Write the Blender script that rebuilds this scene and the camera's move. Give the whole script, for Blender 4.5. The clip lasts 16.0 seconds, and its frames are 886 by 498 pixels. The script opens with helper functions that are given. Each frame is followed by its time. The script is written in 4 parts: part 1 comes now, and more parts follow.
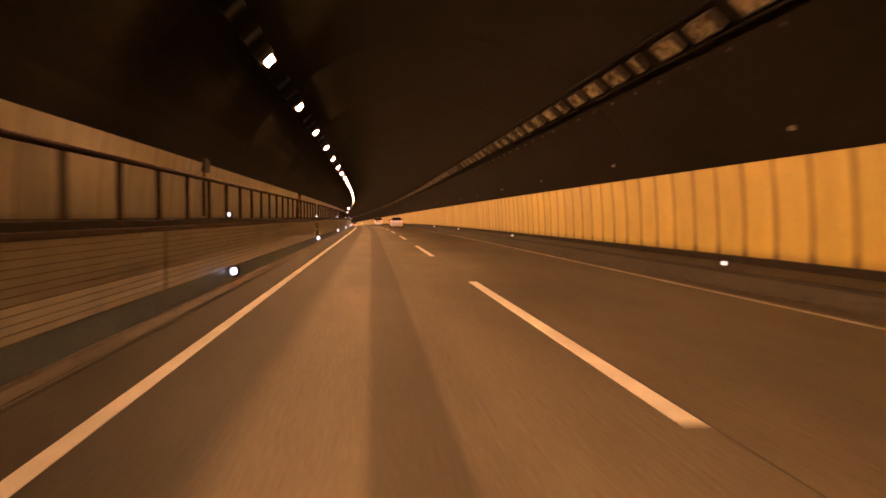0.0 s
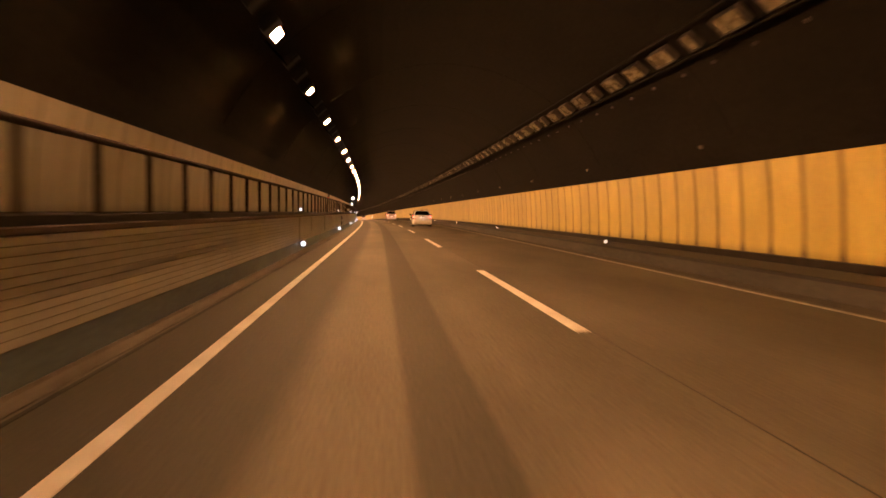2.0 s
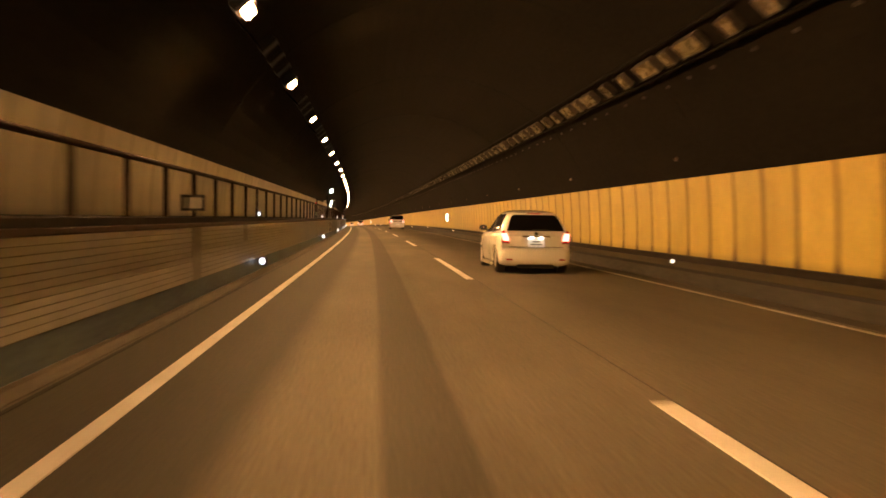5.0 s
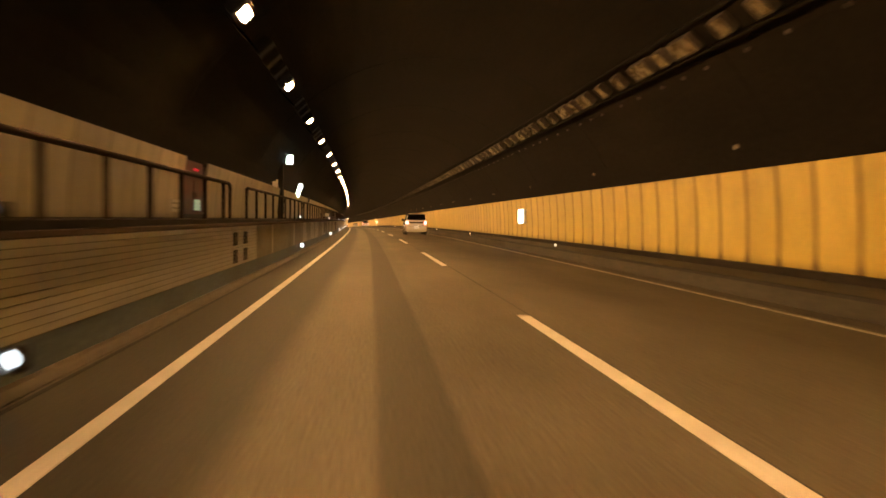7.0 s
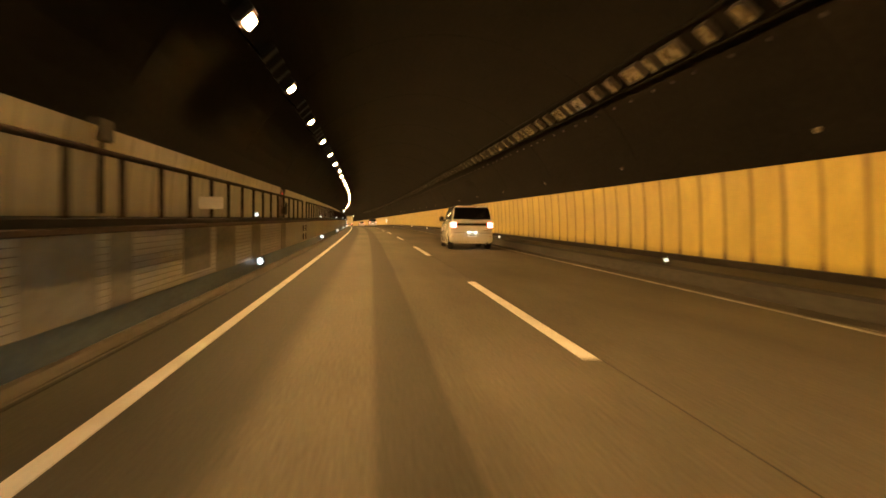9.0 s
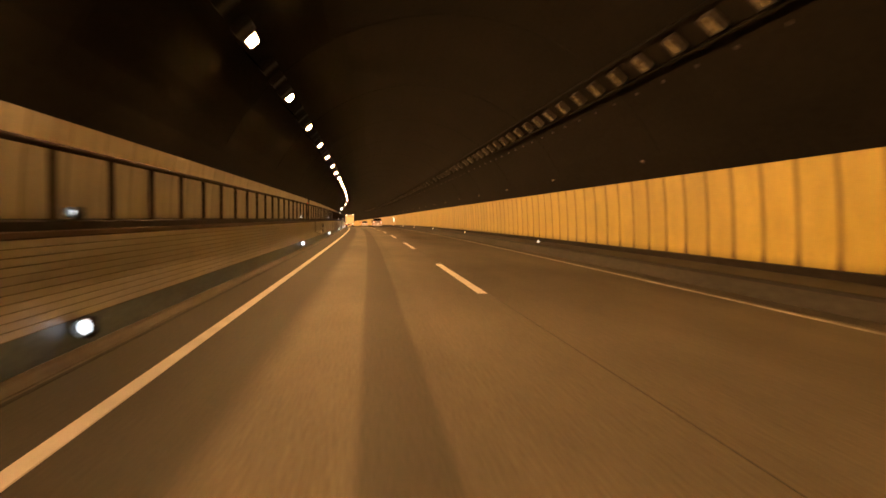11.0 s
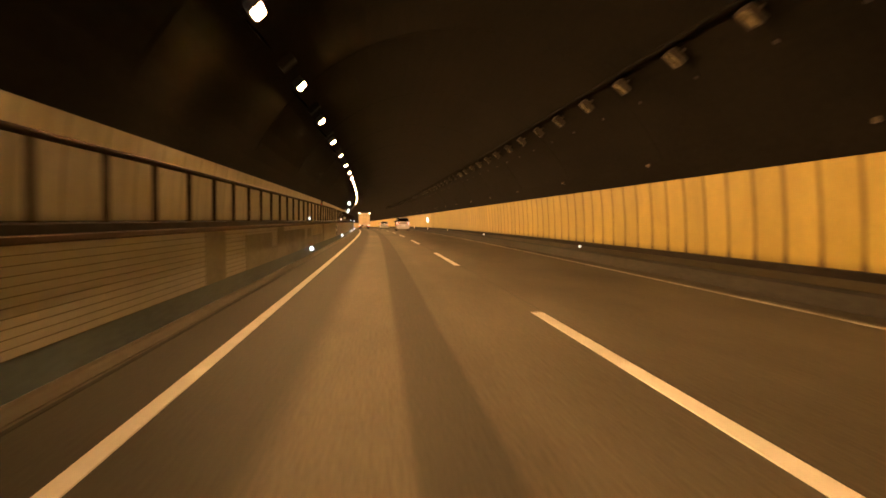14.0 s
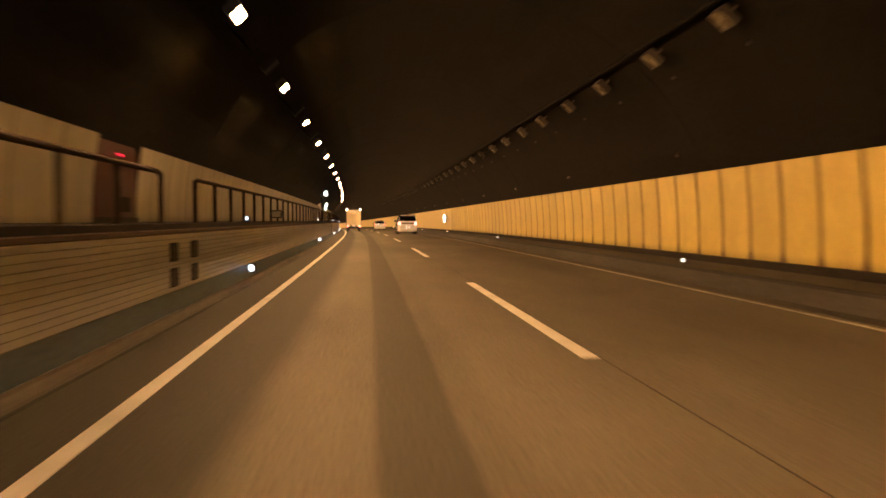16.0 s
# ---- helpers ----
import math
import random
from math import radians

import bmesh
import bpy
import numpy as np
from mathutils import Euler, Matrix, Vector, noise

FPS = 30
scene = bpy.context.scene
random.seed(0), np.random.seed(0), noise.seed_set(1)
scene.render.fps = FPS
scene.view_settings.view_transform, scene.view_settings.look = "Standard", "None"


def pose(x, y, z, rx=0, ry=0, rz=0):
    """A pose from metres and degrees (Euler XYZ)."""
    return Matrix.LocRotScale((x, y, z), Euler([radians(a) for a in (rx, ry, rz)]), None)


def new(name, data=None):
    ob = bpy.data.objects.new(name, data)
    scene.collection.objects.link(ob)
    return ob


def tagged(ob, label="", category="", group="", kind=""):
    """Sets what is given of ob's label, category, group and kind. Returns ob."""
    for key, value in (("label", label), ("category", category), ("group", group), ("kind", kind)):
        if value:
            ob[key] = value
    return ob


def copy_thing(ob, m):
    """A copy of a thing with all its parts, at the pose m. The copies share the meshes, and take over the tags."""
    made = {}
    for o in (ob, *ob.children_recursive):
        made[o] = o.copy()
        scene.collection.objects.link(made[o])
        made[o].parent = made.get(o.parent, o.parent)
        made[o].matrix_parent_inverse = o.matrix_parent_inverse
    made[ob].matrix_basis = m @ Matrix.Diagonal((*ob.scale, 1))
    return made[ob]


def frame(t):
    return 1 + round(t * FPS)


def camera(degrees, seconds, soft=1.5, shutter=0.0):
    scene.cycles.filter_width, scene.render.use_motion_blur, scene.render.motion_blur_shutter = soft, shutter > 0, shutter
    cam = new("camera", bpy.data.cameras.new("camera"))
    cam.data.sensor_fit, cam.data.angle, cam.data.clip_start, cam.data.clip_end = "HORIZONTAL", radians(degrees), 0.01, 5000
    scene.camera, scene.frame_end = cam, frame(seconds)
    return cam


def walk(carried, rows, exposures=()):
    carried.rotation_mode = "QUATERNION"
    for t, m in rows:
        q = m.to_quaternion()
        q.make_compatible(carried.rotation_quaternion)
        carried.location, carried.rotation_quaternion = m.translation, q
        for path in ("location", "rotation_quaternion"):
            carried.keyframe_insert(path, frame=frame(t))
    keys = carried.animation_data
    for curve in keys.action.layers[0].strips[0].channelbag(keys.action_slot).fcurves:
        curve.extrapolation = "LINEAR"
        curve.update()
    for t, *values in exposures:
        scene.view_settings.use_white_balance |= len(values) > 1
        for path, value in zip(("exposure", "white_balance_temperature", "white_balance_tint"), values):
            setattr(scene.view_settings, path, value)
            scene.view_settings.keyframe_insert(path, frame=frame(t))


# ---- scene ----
cam = camera(55.5, 16.0, soft=1.7, shutter=0.4)

# The road is set out by s (metres along the left edge line), n (metres to the
# right of it) and z (metres over the road). Its bend, to the left, changes along s.
KNOT_S = (-60, 40, 120, 200, 280, 360, 450, 900)
KNOT_K = (0.0, 0.00006, 0.00031, 0.00020, 0.00021, 0.00041, 0.00045, 0.00045)
CREST = -0.00005
LINE_S = np.arange(-60.0, 800.0, 1.0)
_k = np.interp(LINE_S, KNOT_S, KNOT_K)
LINE_A = np.cumsum(_k)
LINE_X = np.cumsum(-np.sin(LINE_A - 0.5 * _k))
LINE_Y = np.cumsum(np.cos(LINE_A - 0.5 * _k)) - 61.0


def lay(s, n, z, rx=0, ry=0, rz=0):
    """The pose at s, n, z, with y along the road, then turned by rx, ry, rz."""
    a = float(np.interp(s, LINE_S, LINE_A))
    x = float(np.interp(s, LINE_S, LINE_X)) + n * math.cos(a)
    y = float(np.interp(s, LINE_S, LINE_Y)) + n * math.sin(a)
    slope = math.degrees(math.atan(CREST * s))
    return (pose(x, y, z + CREST * s * s / 2, 0, 0, math.degrees(a))
            @ pose(0, 0, 0, slope) @ pose(0, 0, 0, rx, ry, rz))


def at(s, n, z):
    return lay(s, n, z).translation


# seconds, s, n, yaw, pitch, roll; the eye is 1.21 m over the road
PATH = [
    (0.0, 0.3, 1.65, -4.80, -2.24, 0.05), (0.5, 9.7, 1.60, -4.58, -2.42, -0.15),
    (1.0, 19.2, 1.53, -4.56, -2.48, -0.35), (1.5, 28.15, 1.50, -4.40, -2.53, -0.35),
    (2.0, 37.3, 1.46, -4.20, -2.59, -0.30), (2.5, 46.0, 1.46, -4.18, -2.49, -0.48),
    (3.0, 54.6, 1.46, -4.19, -2.44, -0.54), (3.5, 63.3, 1.46, -4.16, -2.31, -0.52),
    (4.0, 71.85, 1.50, -4.24, -2.25, -0.45), (4.5, 80.5, 1.57, -4.38, -2.13, -0.75),
    (5.0, 89.0, 1.57, -4.57, -2.11, -0.85), (7.5, 132.75, 1.62, -4.67, -2.07, -0.62),
    (8.0, 141.4, 1.63, -4.69, -2.11, -0.65), (8.5, 149.95, 1.61, -4.74, -2.11, -0.67),
    (9.0, 158.5, 1.61, -4.67, -2.11, -0.66), (9.5, 167.15, 1.63, -4.60, -2.07, -0.58),
    (10.0, 175.55, 1.67, -4.73, -2.10, -0.36), (12.5, 217.8, 1.64, -4.63, -2.07, -0.08),
    (13.0, 226.45, 1.60, -4.34, -2.02, -0.10), (13.5, 234.95, 1.52, -4.23, -2.05, -0.25),
    (14.0, 243.6, 1.47, -4.11, -2.02, -0.20), (14.5, 252.25, 1.50, -4.11, -2.06, 0.0),
    (15.0, 261.0, 1.51, -4.40, -2.03, 0.06), (15.5, 269.8, 1.54, -4.69, -2.05, 0.08),
    (16.0, 278.5, 1.60, -4.85, -2.03, 0.17)]
walk(cam, [(t, lay(s, n, 1.21, 90 + p, r, y)) for t, s, n, y, p, r in PATH],
     exposures=[(0.0, 0.0, 6400, 27), (2.0, 0.0, 6400, 22), (3.0, 0.0, 6350, 5), (5.0, 0.0, 6350, 5), (7.5, 0.0, 6250, -5), (8.0, 0.0, 6150, -13),
                (8.5, 0.0, 5950, -24), (9.0, 0.0, 6100, -13), (9.5, 0.0, 6300, -1), (10.0, 0.0, 6400, 5), (12.5, 0.0, 6200, 4),
                (14.0, 0.0, 6050, 0), (16.0, 0.0, 5850, 5)])

# ---- light: night in a tunnel, one row of sodium lamps lit ----
SODIUM, SODIUM_STRENGTH = (1.0, 0.46, 0.145), 1560.0
world = bpy.data.worlds.new("world")
scene.world = world
world.use_nodes = True
world.node_tree.nodes["Background"].inputs[0].default_value = (0, 0, 0, 1)

# ---- materials ----


def surface(name, dark, light, scale=4.0, detail=6.0, rough=(0.5, 0.8), metal=0.0, bump=0.0,
            stretch=(1, 1, 1), coords="Object", grain=60.0, vary=0.0, streak=None, coat=0.0, spec=0.5, foot=0.0, drip=0.0, tint=(0, 0, 0)):
    """Two-scale noise between two colours, with roughness and relief. streak: (axis, list of
    (centre, half width, strength, sharpness)) darkens bands along the surface, as dirt and, on the road's
    left shoulder, as painted shade. foot: dirt splashed along the lower edge. drip: dark tips at the foot of the side
    edges."""
    m = bpy.data.materials.new(name)
    m.use_nodes = True
    nt = m.node_tree
    nodes, link = nt.nodes, nt.links.new
    b = nodes["Principled BSDF"]
    b.inputs["Metallic"].default_value = metal
    b.inputs["Coat Weight"].default_value = coat
    b.inputs["Specular IOR Level"].default_value = spec
    tc = nodes.new("ShaderNodeTexCoord")
    mp = nodes.new("ShaderNodeMapping")
    mp.inputs["Scale"].default_value = stretch
    link(tc.outputs[coords], mp.inputs[0])
    big, fine = nodes.new("ShaderNodeTexNoise"), nodes.new("ShaderNodeTexNoise")
    big.inputs["Scale"].default_value, big.inputs["Detail"].default_value = scale, detail
    big.inputs["Roughness"].default_value = 0.62
    fine.inputs["Scale"].default_value, fine.inputs["Detail"].default_value = grain, 3.0
    vec = mp.outputs[0]
    if vary:
        info = nodes.new("ShaderNodeObjectInfo")
        sh = nodes.new("ShaderNodeVectorMath")
        sh.operation = "MULTIPLY_ADD"
        link(info.outputs["Random"], sh.inputs[0])
        sh.inputs[1].default_value = (17, 31, 23)
        link(vec, sh.inputs[2])
        vec = sh.outputs[0]
    link(vec, big.inputs["Vector"])
    link(vec, fine.inputs["Vector"])
    mix = nodes.new("ShaderNodeMath")
    mix.operation = "MULTIPLY_ADD"
    link(fine.outputs[0], mix.inputs[0])
    mix.inputs[1].default_value = 0.45
    link(big.outputs[0], mix.inputs[2])
    ramp = nodes.new("ShaderNodeMapRange")
    ramp.inputs["From Min"].default_value, ramp.inputs["From Max"].default_value = 0.5, 0.95
    link(mix.outputs[0], ramp.inputs[0])
    col = nodes.new("ShaderNodeMix")
    col.data_type = "RGBA"
    col.inputs["A"].default_value, col.inputs["B"].default_value = (*dark, 1), (*light, 1)
    link(ramp.outputs[0], col.inputs["Factor"])
    out = col.outputs["Result"]

    def times(value):
        nonlocal out
        v = nodes.new("ShaderNodeVectorMath")
        v.operation = "SCALE"
        link(out, v.inputs[0])
        link(value, v.inputs["Scale"])
        out = v.outputs[0]

    def darken(value):
        """Multiplies by the tint where value is 0 and leaves the colour where it is 1."""
        nonlocal out
        k = nodes.new("ShaderNodeMix")
        k.data_type = "RGBA"
        k.inputs["A"].default_value, k.inputs["B"].default_value = (*tint, 1), (1, 1, 1, 1)
        link(value, k.inputs["Factor"])
        v = nodes.new("ShaderNodeVectorMath")
        v.operation = "MULTIPLY"
        link(out, v.inputs[0])
        link(k.outputs["Result"], v.inputs[1])
        out = v.outputs[0]

    if vary:
        r = nodes.new("ShaderNodeMapRange")
        r.inputs["To Min"].default_value, r.inputs["To Max"].default_value = 1 - vary, 1 + vary * 0.4
        link(info.outputs["Random"], r.inputs[0])
        times(r.outputs[0])
    if streak:
        axis, wobble, bands = streak
        sep = nodes.new("ShaderNodeSeparateXYZ")
        link(tc.outputs[coords], sep.inputs[0])
        wob = nodes.new("ShaderNodeMath")
        wob.operation = "MULTIPLY_ADD"
        link(big.outputs[0], wob.inputs[0])
        wob.inputs[1].default_value = wobble
        link(sep.outputs[axis], wob.inputs[2])
        for centre, half, strength, sharp in bands:
            d = nodes.new("ShaderNodeMath")
            d.operation = "SUBTRACT"
            link(wob.outputs[0], d.inputs[0])
            d.inputs[1].default_value = centre + wobble * 0.5
            a = nodes.new("ShaderNodeMath")
            a.operation = "ABSOLUTE"
            link(d.outputs[0], a.inputs[0])
            r = nodes.new("ShaderNodeMapRange")
            r.interpolation_type = "SMOOTHSTEP"
            r.inputs["From Min"].default_value, r.inputs["From Max"].default_value = half * sharp, half
            r.inputs["To Min"].default_value, r.inputs["To Max"].default_value = 1 - strength, 1.0
            link(a.outputs[0], r.inputs[0])
            darken(r.outputs[0])
    if foot:
        sep = nodes.new("ShaderNodeSeparateXYZ")
        link(tc.outputs[coords], sep.inputs[0])
        lift = nodes.new("ShaderNodeMath")
        lift.operation = "MULTIPLY_ADD"
        link(fine.outputs[0], lift.inputs[0])
        lift.inputs[1].default_value = -0.10
        link(sep.outputs["Z"], lift.inputs[2])
        r = nodes.new("ShaderNodeMapRange")
        r.interpolation_type = "SMOOTHSTEP"
        r.inputs["From Min"].default_value, r.inputs["From Max"].default_value = -0.06, 0.05
        r.inputs["To Min"].default_value, r.inputs["To Max"].default_value = 1 - foot, 1.0
        link(lift.outputs[0], r.inputs[0])
        times(r.outputs[0])
    if drip:
        sep = nodes.new("ShaderNodeSeparateXYZ")
        link(tc.outputs[coords], sep.inputs[0])
        side = nodes.new("ShaderNodeMath")
        side.operation = "ABSOLUTE"
        link(sep.outputs["Y"], side.inputs[0])
        tip = nodes.new("ShaderNodeMath")
        tip.operation = "MULTIPLY_ADD"
        link(sep.outputs["Z"], tip.inputs[0])
        tip.inputs[1].default_value = -0.8
        link(side.outputs[0], tip.inputs[2])
        rag = nodes.new("ShaderNodeMath")
        rag.operation = "MULTIPLY_ADD"
        link(big.outputs[0], rag.inputs[0])
        rag.inputs[1].default_value = 0.12
        link(tip.outputs[0], rag.inputs[2])
        r = nodes.new("ShaderNodeMapRange")
        r.interpolation_type = "SMOOTHSTEP"
        r.inputs["From Min"].default_value, r.inputs["From Max"].default_value = 0.50, 0.62
        r.inputs["To Min"].default_value, r.inputs["To Max"].default_value = 1.0, 1 - drip
        link(rag.outputs[0], r.inputs[0])
        darken(r.outputs[0])
    link(out, b.inputs["Base Color"])
    rr = nodes.new("ShaderNodeMapRange")
    rr.inputs["To Min"].default_value, rr.inputs["To Max"].default_value = rough
    link(big.outputs[0], rr.inputs[0])
    link(rr.outputs[0], b.inputs["Roughness"])
    if bump:
        bp = nodes.new("ShaderNodeBump")
        bp.inputs["Strength"].default_value, bp.inputs["Distance"].default_value = bump, 0.02
        link(mix.outputs[0], bp.inputs["Height"])
        link(bp.outputs[0], b.inputs["Normal"])
    return m


def plain(name, color, rough=0.5, metal=0.0, coat=0.0):
    m = bpy.data.materials.new(name)
    m.use_nodes = True
    b = m.node_tree.nodes["Principled BSDF"]
    b.inputs["Base Color"].default_value = (*color, 1)
    b.inputs["Roughness"].default_value, b.inputs["Metallic"].default_value = rough, metal
    b.inputs["Coat Weight"].default_value = coat
    return m


def glow(name, color, strength):
    m = plain(name, color, 0.4)
    b = m.node_tree.nodes["Principled BSDF"]
    b.inputs["Emission Color"].default_value = (*color, 1)
    b.inputs["Emission Strength"].default_value = strength
    return m


# First streak paints shade on the left shoulder; the other two are wheel tracks
ROAD = surface("worn_shaded_asphalt", (0.052, 0.048, 0.0405), (0.160, 0.145, 0.119), 0.35, 8, (0.6, 0.85), bump=0.12, spec=0.2,
               stretch=(0.25, 1, 1), coords="UV", grain=34,
               streak=("Y", 0.10, [(0.42, 1.25, 0.68, 0.72), (2.50, 0.29, 0.48, 0.70), (2.66, 0.50, 0.18, 0.4)]), tint=(0.0, 0.04, 0.09))
GUTTER = surface("gutter_concrete", (0.032, 0.030, 0.028), (0.085, 0.080, 0.073), 2, rough=(0.7, 0.9), bump=0.3,
                 stretch=(0.2, 1, 1), coords="UV")
FOOT = surface("dirty_mortar_foot", (0.045, 0.040, 0.034), (0.12, 0.108, 0.092), 1.5, rough=(0.7, 0.9), bump=0.3,
               stretch=(0.2, 1, 1), coords="UV", grain=20)
JOINT_AND_SHADOW = plain("joint_filler_and_shadow", (0.012, 0.012, 0.012), 0.9)
TAR_AND_SHADOW = surface("dusty_tar_and_shadow", (0.012, 0.012, 0.012), (0.06, 0.056, 0.05), 0.6, rough=(0.6, 0.9), coords="UV", grain=9)
PAINT = surface("road_paint", (0.52, 0.52, 0.52), (0.83, 0.83, 0.85), 1.2, rough=(0.5, 0.8), bump=0.2, coords="UV", grain=30)
WORN_PAINT = surface("worn_road_paint", (0.14, 0.136, 0.13), (0.52, 0.51, 0.49), 1.2, rough=(0.5, 0.8), bump=0.2, coords="UV", grain=30)
TILE = surface("white_wall_tile", (0.64, 0.64, 0.645), (0.86, 0.86, 0.865), 0.8, rough=(0.25, 0.5),
               stretch=(0.35, 1, 1), coords="UV", grain=18)
GROUT = surface("grout", (0.22, 0.21, 0.195), (0.40, 0.385, 0.36), 1.0, coords="UV")
MORTAR = surface("grey_mortar", (0.34, 0.34, 0.335), (0.60, 0.60, 0.59), 0.9, rough=(0.65, 0.9), bump=0.3,
                 stretch=(0.5, 1, 1), coords="UV", grain=14, vary=0.25)
BLUE = surface("blue_grey_band", (0.10, 0.15, 0.24), (0.25, 0.35, 0.50), 0.7, rough=(0.35, 0.6),
               stretch=(0.3, 1, 1), coords="UV", grain=20)
CONCRETE = surface("sooty_concrete", (0.014, 0.0133, 0.012), (0.058, 0.054, 0.048), 1.0, rough=(0.75, 0.95), bump=0.3,
                   stretch=(0.25, 1, 1), coords="UV", grain=12)
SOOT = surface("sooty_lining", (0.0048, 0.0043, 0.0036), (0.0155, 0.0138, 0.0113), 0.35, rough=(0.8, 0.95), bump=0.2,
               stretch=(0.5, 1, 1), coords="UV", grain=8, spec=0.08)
PANEL = surface("cream_wall_panel", (0.55, 0.52, 0.455), (0.72, 0.69, 0.61), 1.6, rough=(0.3, 0.5), vary=0.15,
                grain=25, foot=0.3, streak=("Y", 0.06, [(-0.60, 0.05, 0.25, 0.2), (0.60, 0.05, 0.25, 0.2), (0.1, 0.12, 0.12, 0.1)]))
PANEL_YELLOW = surface("yellowed_wall_panel", (0.49, 0.38, 0.066), (0.67, 0.545, 0.118), 1.6, rough=(0.3, 0.5), vary=0.14,
                       grain=25, foot=0.35, drip=0.95, tint=(0.16, 0.07, 0.02),
                       streak=("Y", 0.09, [(-0.61, 0.12, 0.72, 0.1), (0.61, 0.12, 0.72, 0.1)]))
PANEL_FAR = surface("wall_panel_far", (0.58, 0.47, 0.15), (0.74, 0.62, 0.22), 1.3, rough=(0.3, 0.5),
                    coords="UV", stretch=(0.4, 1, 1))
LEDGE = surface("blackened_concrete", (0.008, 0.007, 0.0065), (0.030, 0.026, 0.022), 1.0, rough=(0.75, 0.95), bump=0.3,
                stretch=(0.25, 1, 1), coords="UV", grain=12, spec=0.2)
RUST = surface("rusty_steel", (0.014, 0.009, 0.006), (0.048, 0.030, 0.019), 5, rough=(0.7, 0.92), bump=0.2, spec=0.2)
SHUTTER = surface("dusty_shutter", (0.05, 0.045, 0.038), (0.17, 0.155, 0.135), 6, rough=(0.6, 0.9))
BLACK_PAINT = surface("sooty_black_paint", (0.004, 0.004, 0.004), (0.016, 0.015, 0.014), 5, rough=(0.6, 0.85), spec=0.2)
DARK_STEEL = surface("dark_steel", (0.02, 0.02, 0.02), (0.06, 0.058, 0.055), 4, rough=(0.5, 0.8), metal=0.4)
HOUSING = surface("lamp_housing", (0.05, 0.047, 0.043), (0.14, 0.13, 0.12), 6, rough=(0.45, 0.7), metal=0.3, vary=0.2)
LENS = surface("unlit_lamp_glass", (0.09, 0.078, 0.05), (0.27, 0.24, 0.16), 5, rough=(0.15, 0.4), vary=0.25)
DARK_LAMP = surface("dark_lamp_glass", (0.014, 0.013, 0.011), (0.04, 0.037, 0.032), 5, rough=(0.5, 0.8), vary=0.25)
EDGE_RUST = surface("rust_stained_edge", (0.035, 0.020, 0.011), (0.095, 0.058, 0.034), 1.2, rough=(0.6, 0.9), bump=0.3,
                    stretch=(0.3, 1, 1), coords="UV", grain=16)
LAMP = glow("lit_sodium_glass", SODIUM, SODIUM_STRENGTH)
LED = glow("delineator_light", (0.88, 0.92, 1.0), 3.2)
LED_DIM = glow("delineator_light_dim", (1.0, 0.93, 0.8), 2.5)
BLOCKER_SKIN = plain("beam_blocker_black", (0.004, 0.004, 0.004), 0.8)
BLOCKER_SKIN.node_tree.nodes["Principled BSDF"].inputs["Specular IOR Level"].default_value = 0.0
SIGN_LIT = glow("lit_sign_face", (0.90, 1.0, 0.93), 6.0)
WINDOW_LIT = glow("lit_cabinet_window", (0.62, 0.80, 0.55), 0.30)
RED_PAINT = surface("red_cabinet_paint", (0.045, 0.006, 0.006), (0.11, 0.014, 0.013), 3, rough=(0.3, 0.55))
RED_LED = glow("red_indicator", (1.0, 0.03, 0.06), 1.3)
SIGN_INK = plain("faded_sign_ink", (0.34, 0.35, 0.33), 0.7)
PLATE = surface("white_sign_plate", (0.70, 0.70, 0.69), (0.86, 0.86, 0.85), 3, rough=(0.35, 0.6))
CHROME = plain("chrome", (0.7, 0.7, 0.7), 0.15, 1.0)

# ---- helpers for shapes ----


def mesh_of(bm, name, material, smooth=False):
    me = bpy.data.meshes.new(name)
    bm.to_mesh(me)
    bm.free()
    me.materials.append(material)
    if smooth:
        me.polygons.foreach_set("use_smooth", [True] * len(me.polygons))
    return me


def part(name, bm, material, parent, label="", smooth=False):
    ob = new(name, mesh_of(bm, name, material, smooth))
    ob.parent = parent
    if label:
        tagged(ob, label)
    return ob


def thing(name, m, label, category, group=""):
    ob = new(name)
    ob.empty_display_size = 0.2
    ob.matrix_world = m
    return tagged(ob, label, category, group)


def box_bm(size, centre=(0, 0, 0), bevel=0.0, bm=None, turn=None):
    own = bmesh.new()
    m = Matrix.Translation(centre) @ (turn or Matrix()) @ Matrix.Diagonal((*size, 1))
    bmesh.ops.create_cube(own, size=1, matrix=m)
    if bevel:
        bmesh.ops.bevel(own, geom=own.edges[:], offset=bevel, segments=2, affect="EDGES")
    if bm is None:
        return own
    tmp = bpy.data.meshes.new("tmp")
    own.to_mesh(tmp)
    own.free()
    bm.from_mesh(tmp)
    bpy.data.meshes.remove(tmp)
    return bm


def rod_bm(a, b, r, sides=10, bm=None, r2=None):
    bm = bm or bmesh.new()
    a, b = Vector(a), Vector(b)
    turn = (b - a).to_track_quat("Z", "Y").to_matrix().to_4x4()
    bmesh.ops.create_cone(bm, cap_ends=True, segments=sides, radius1=r, radius2=r if r2 is None else r2,
                          depth=(b - a).length, matrix=Matrix.Translation((a + b) / 2) @ turn)
    return bm


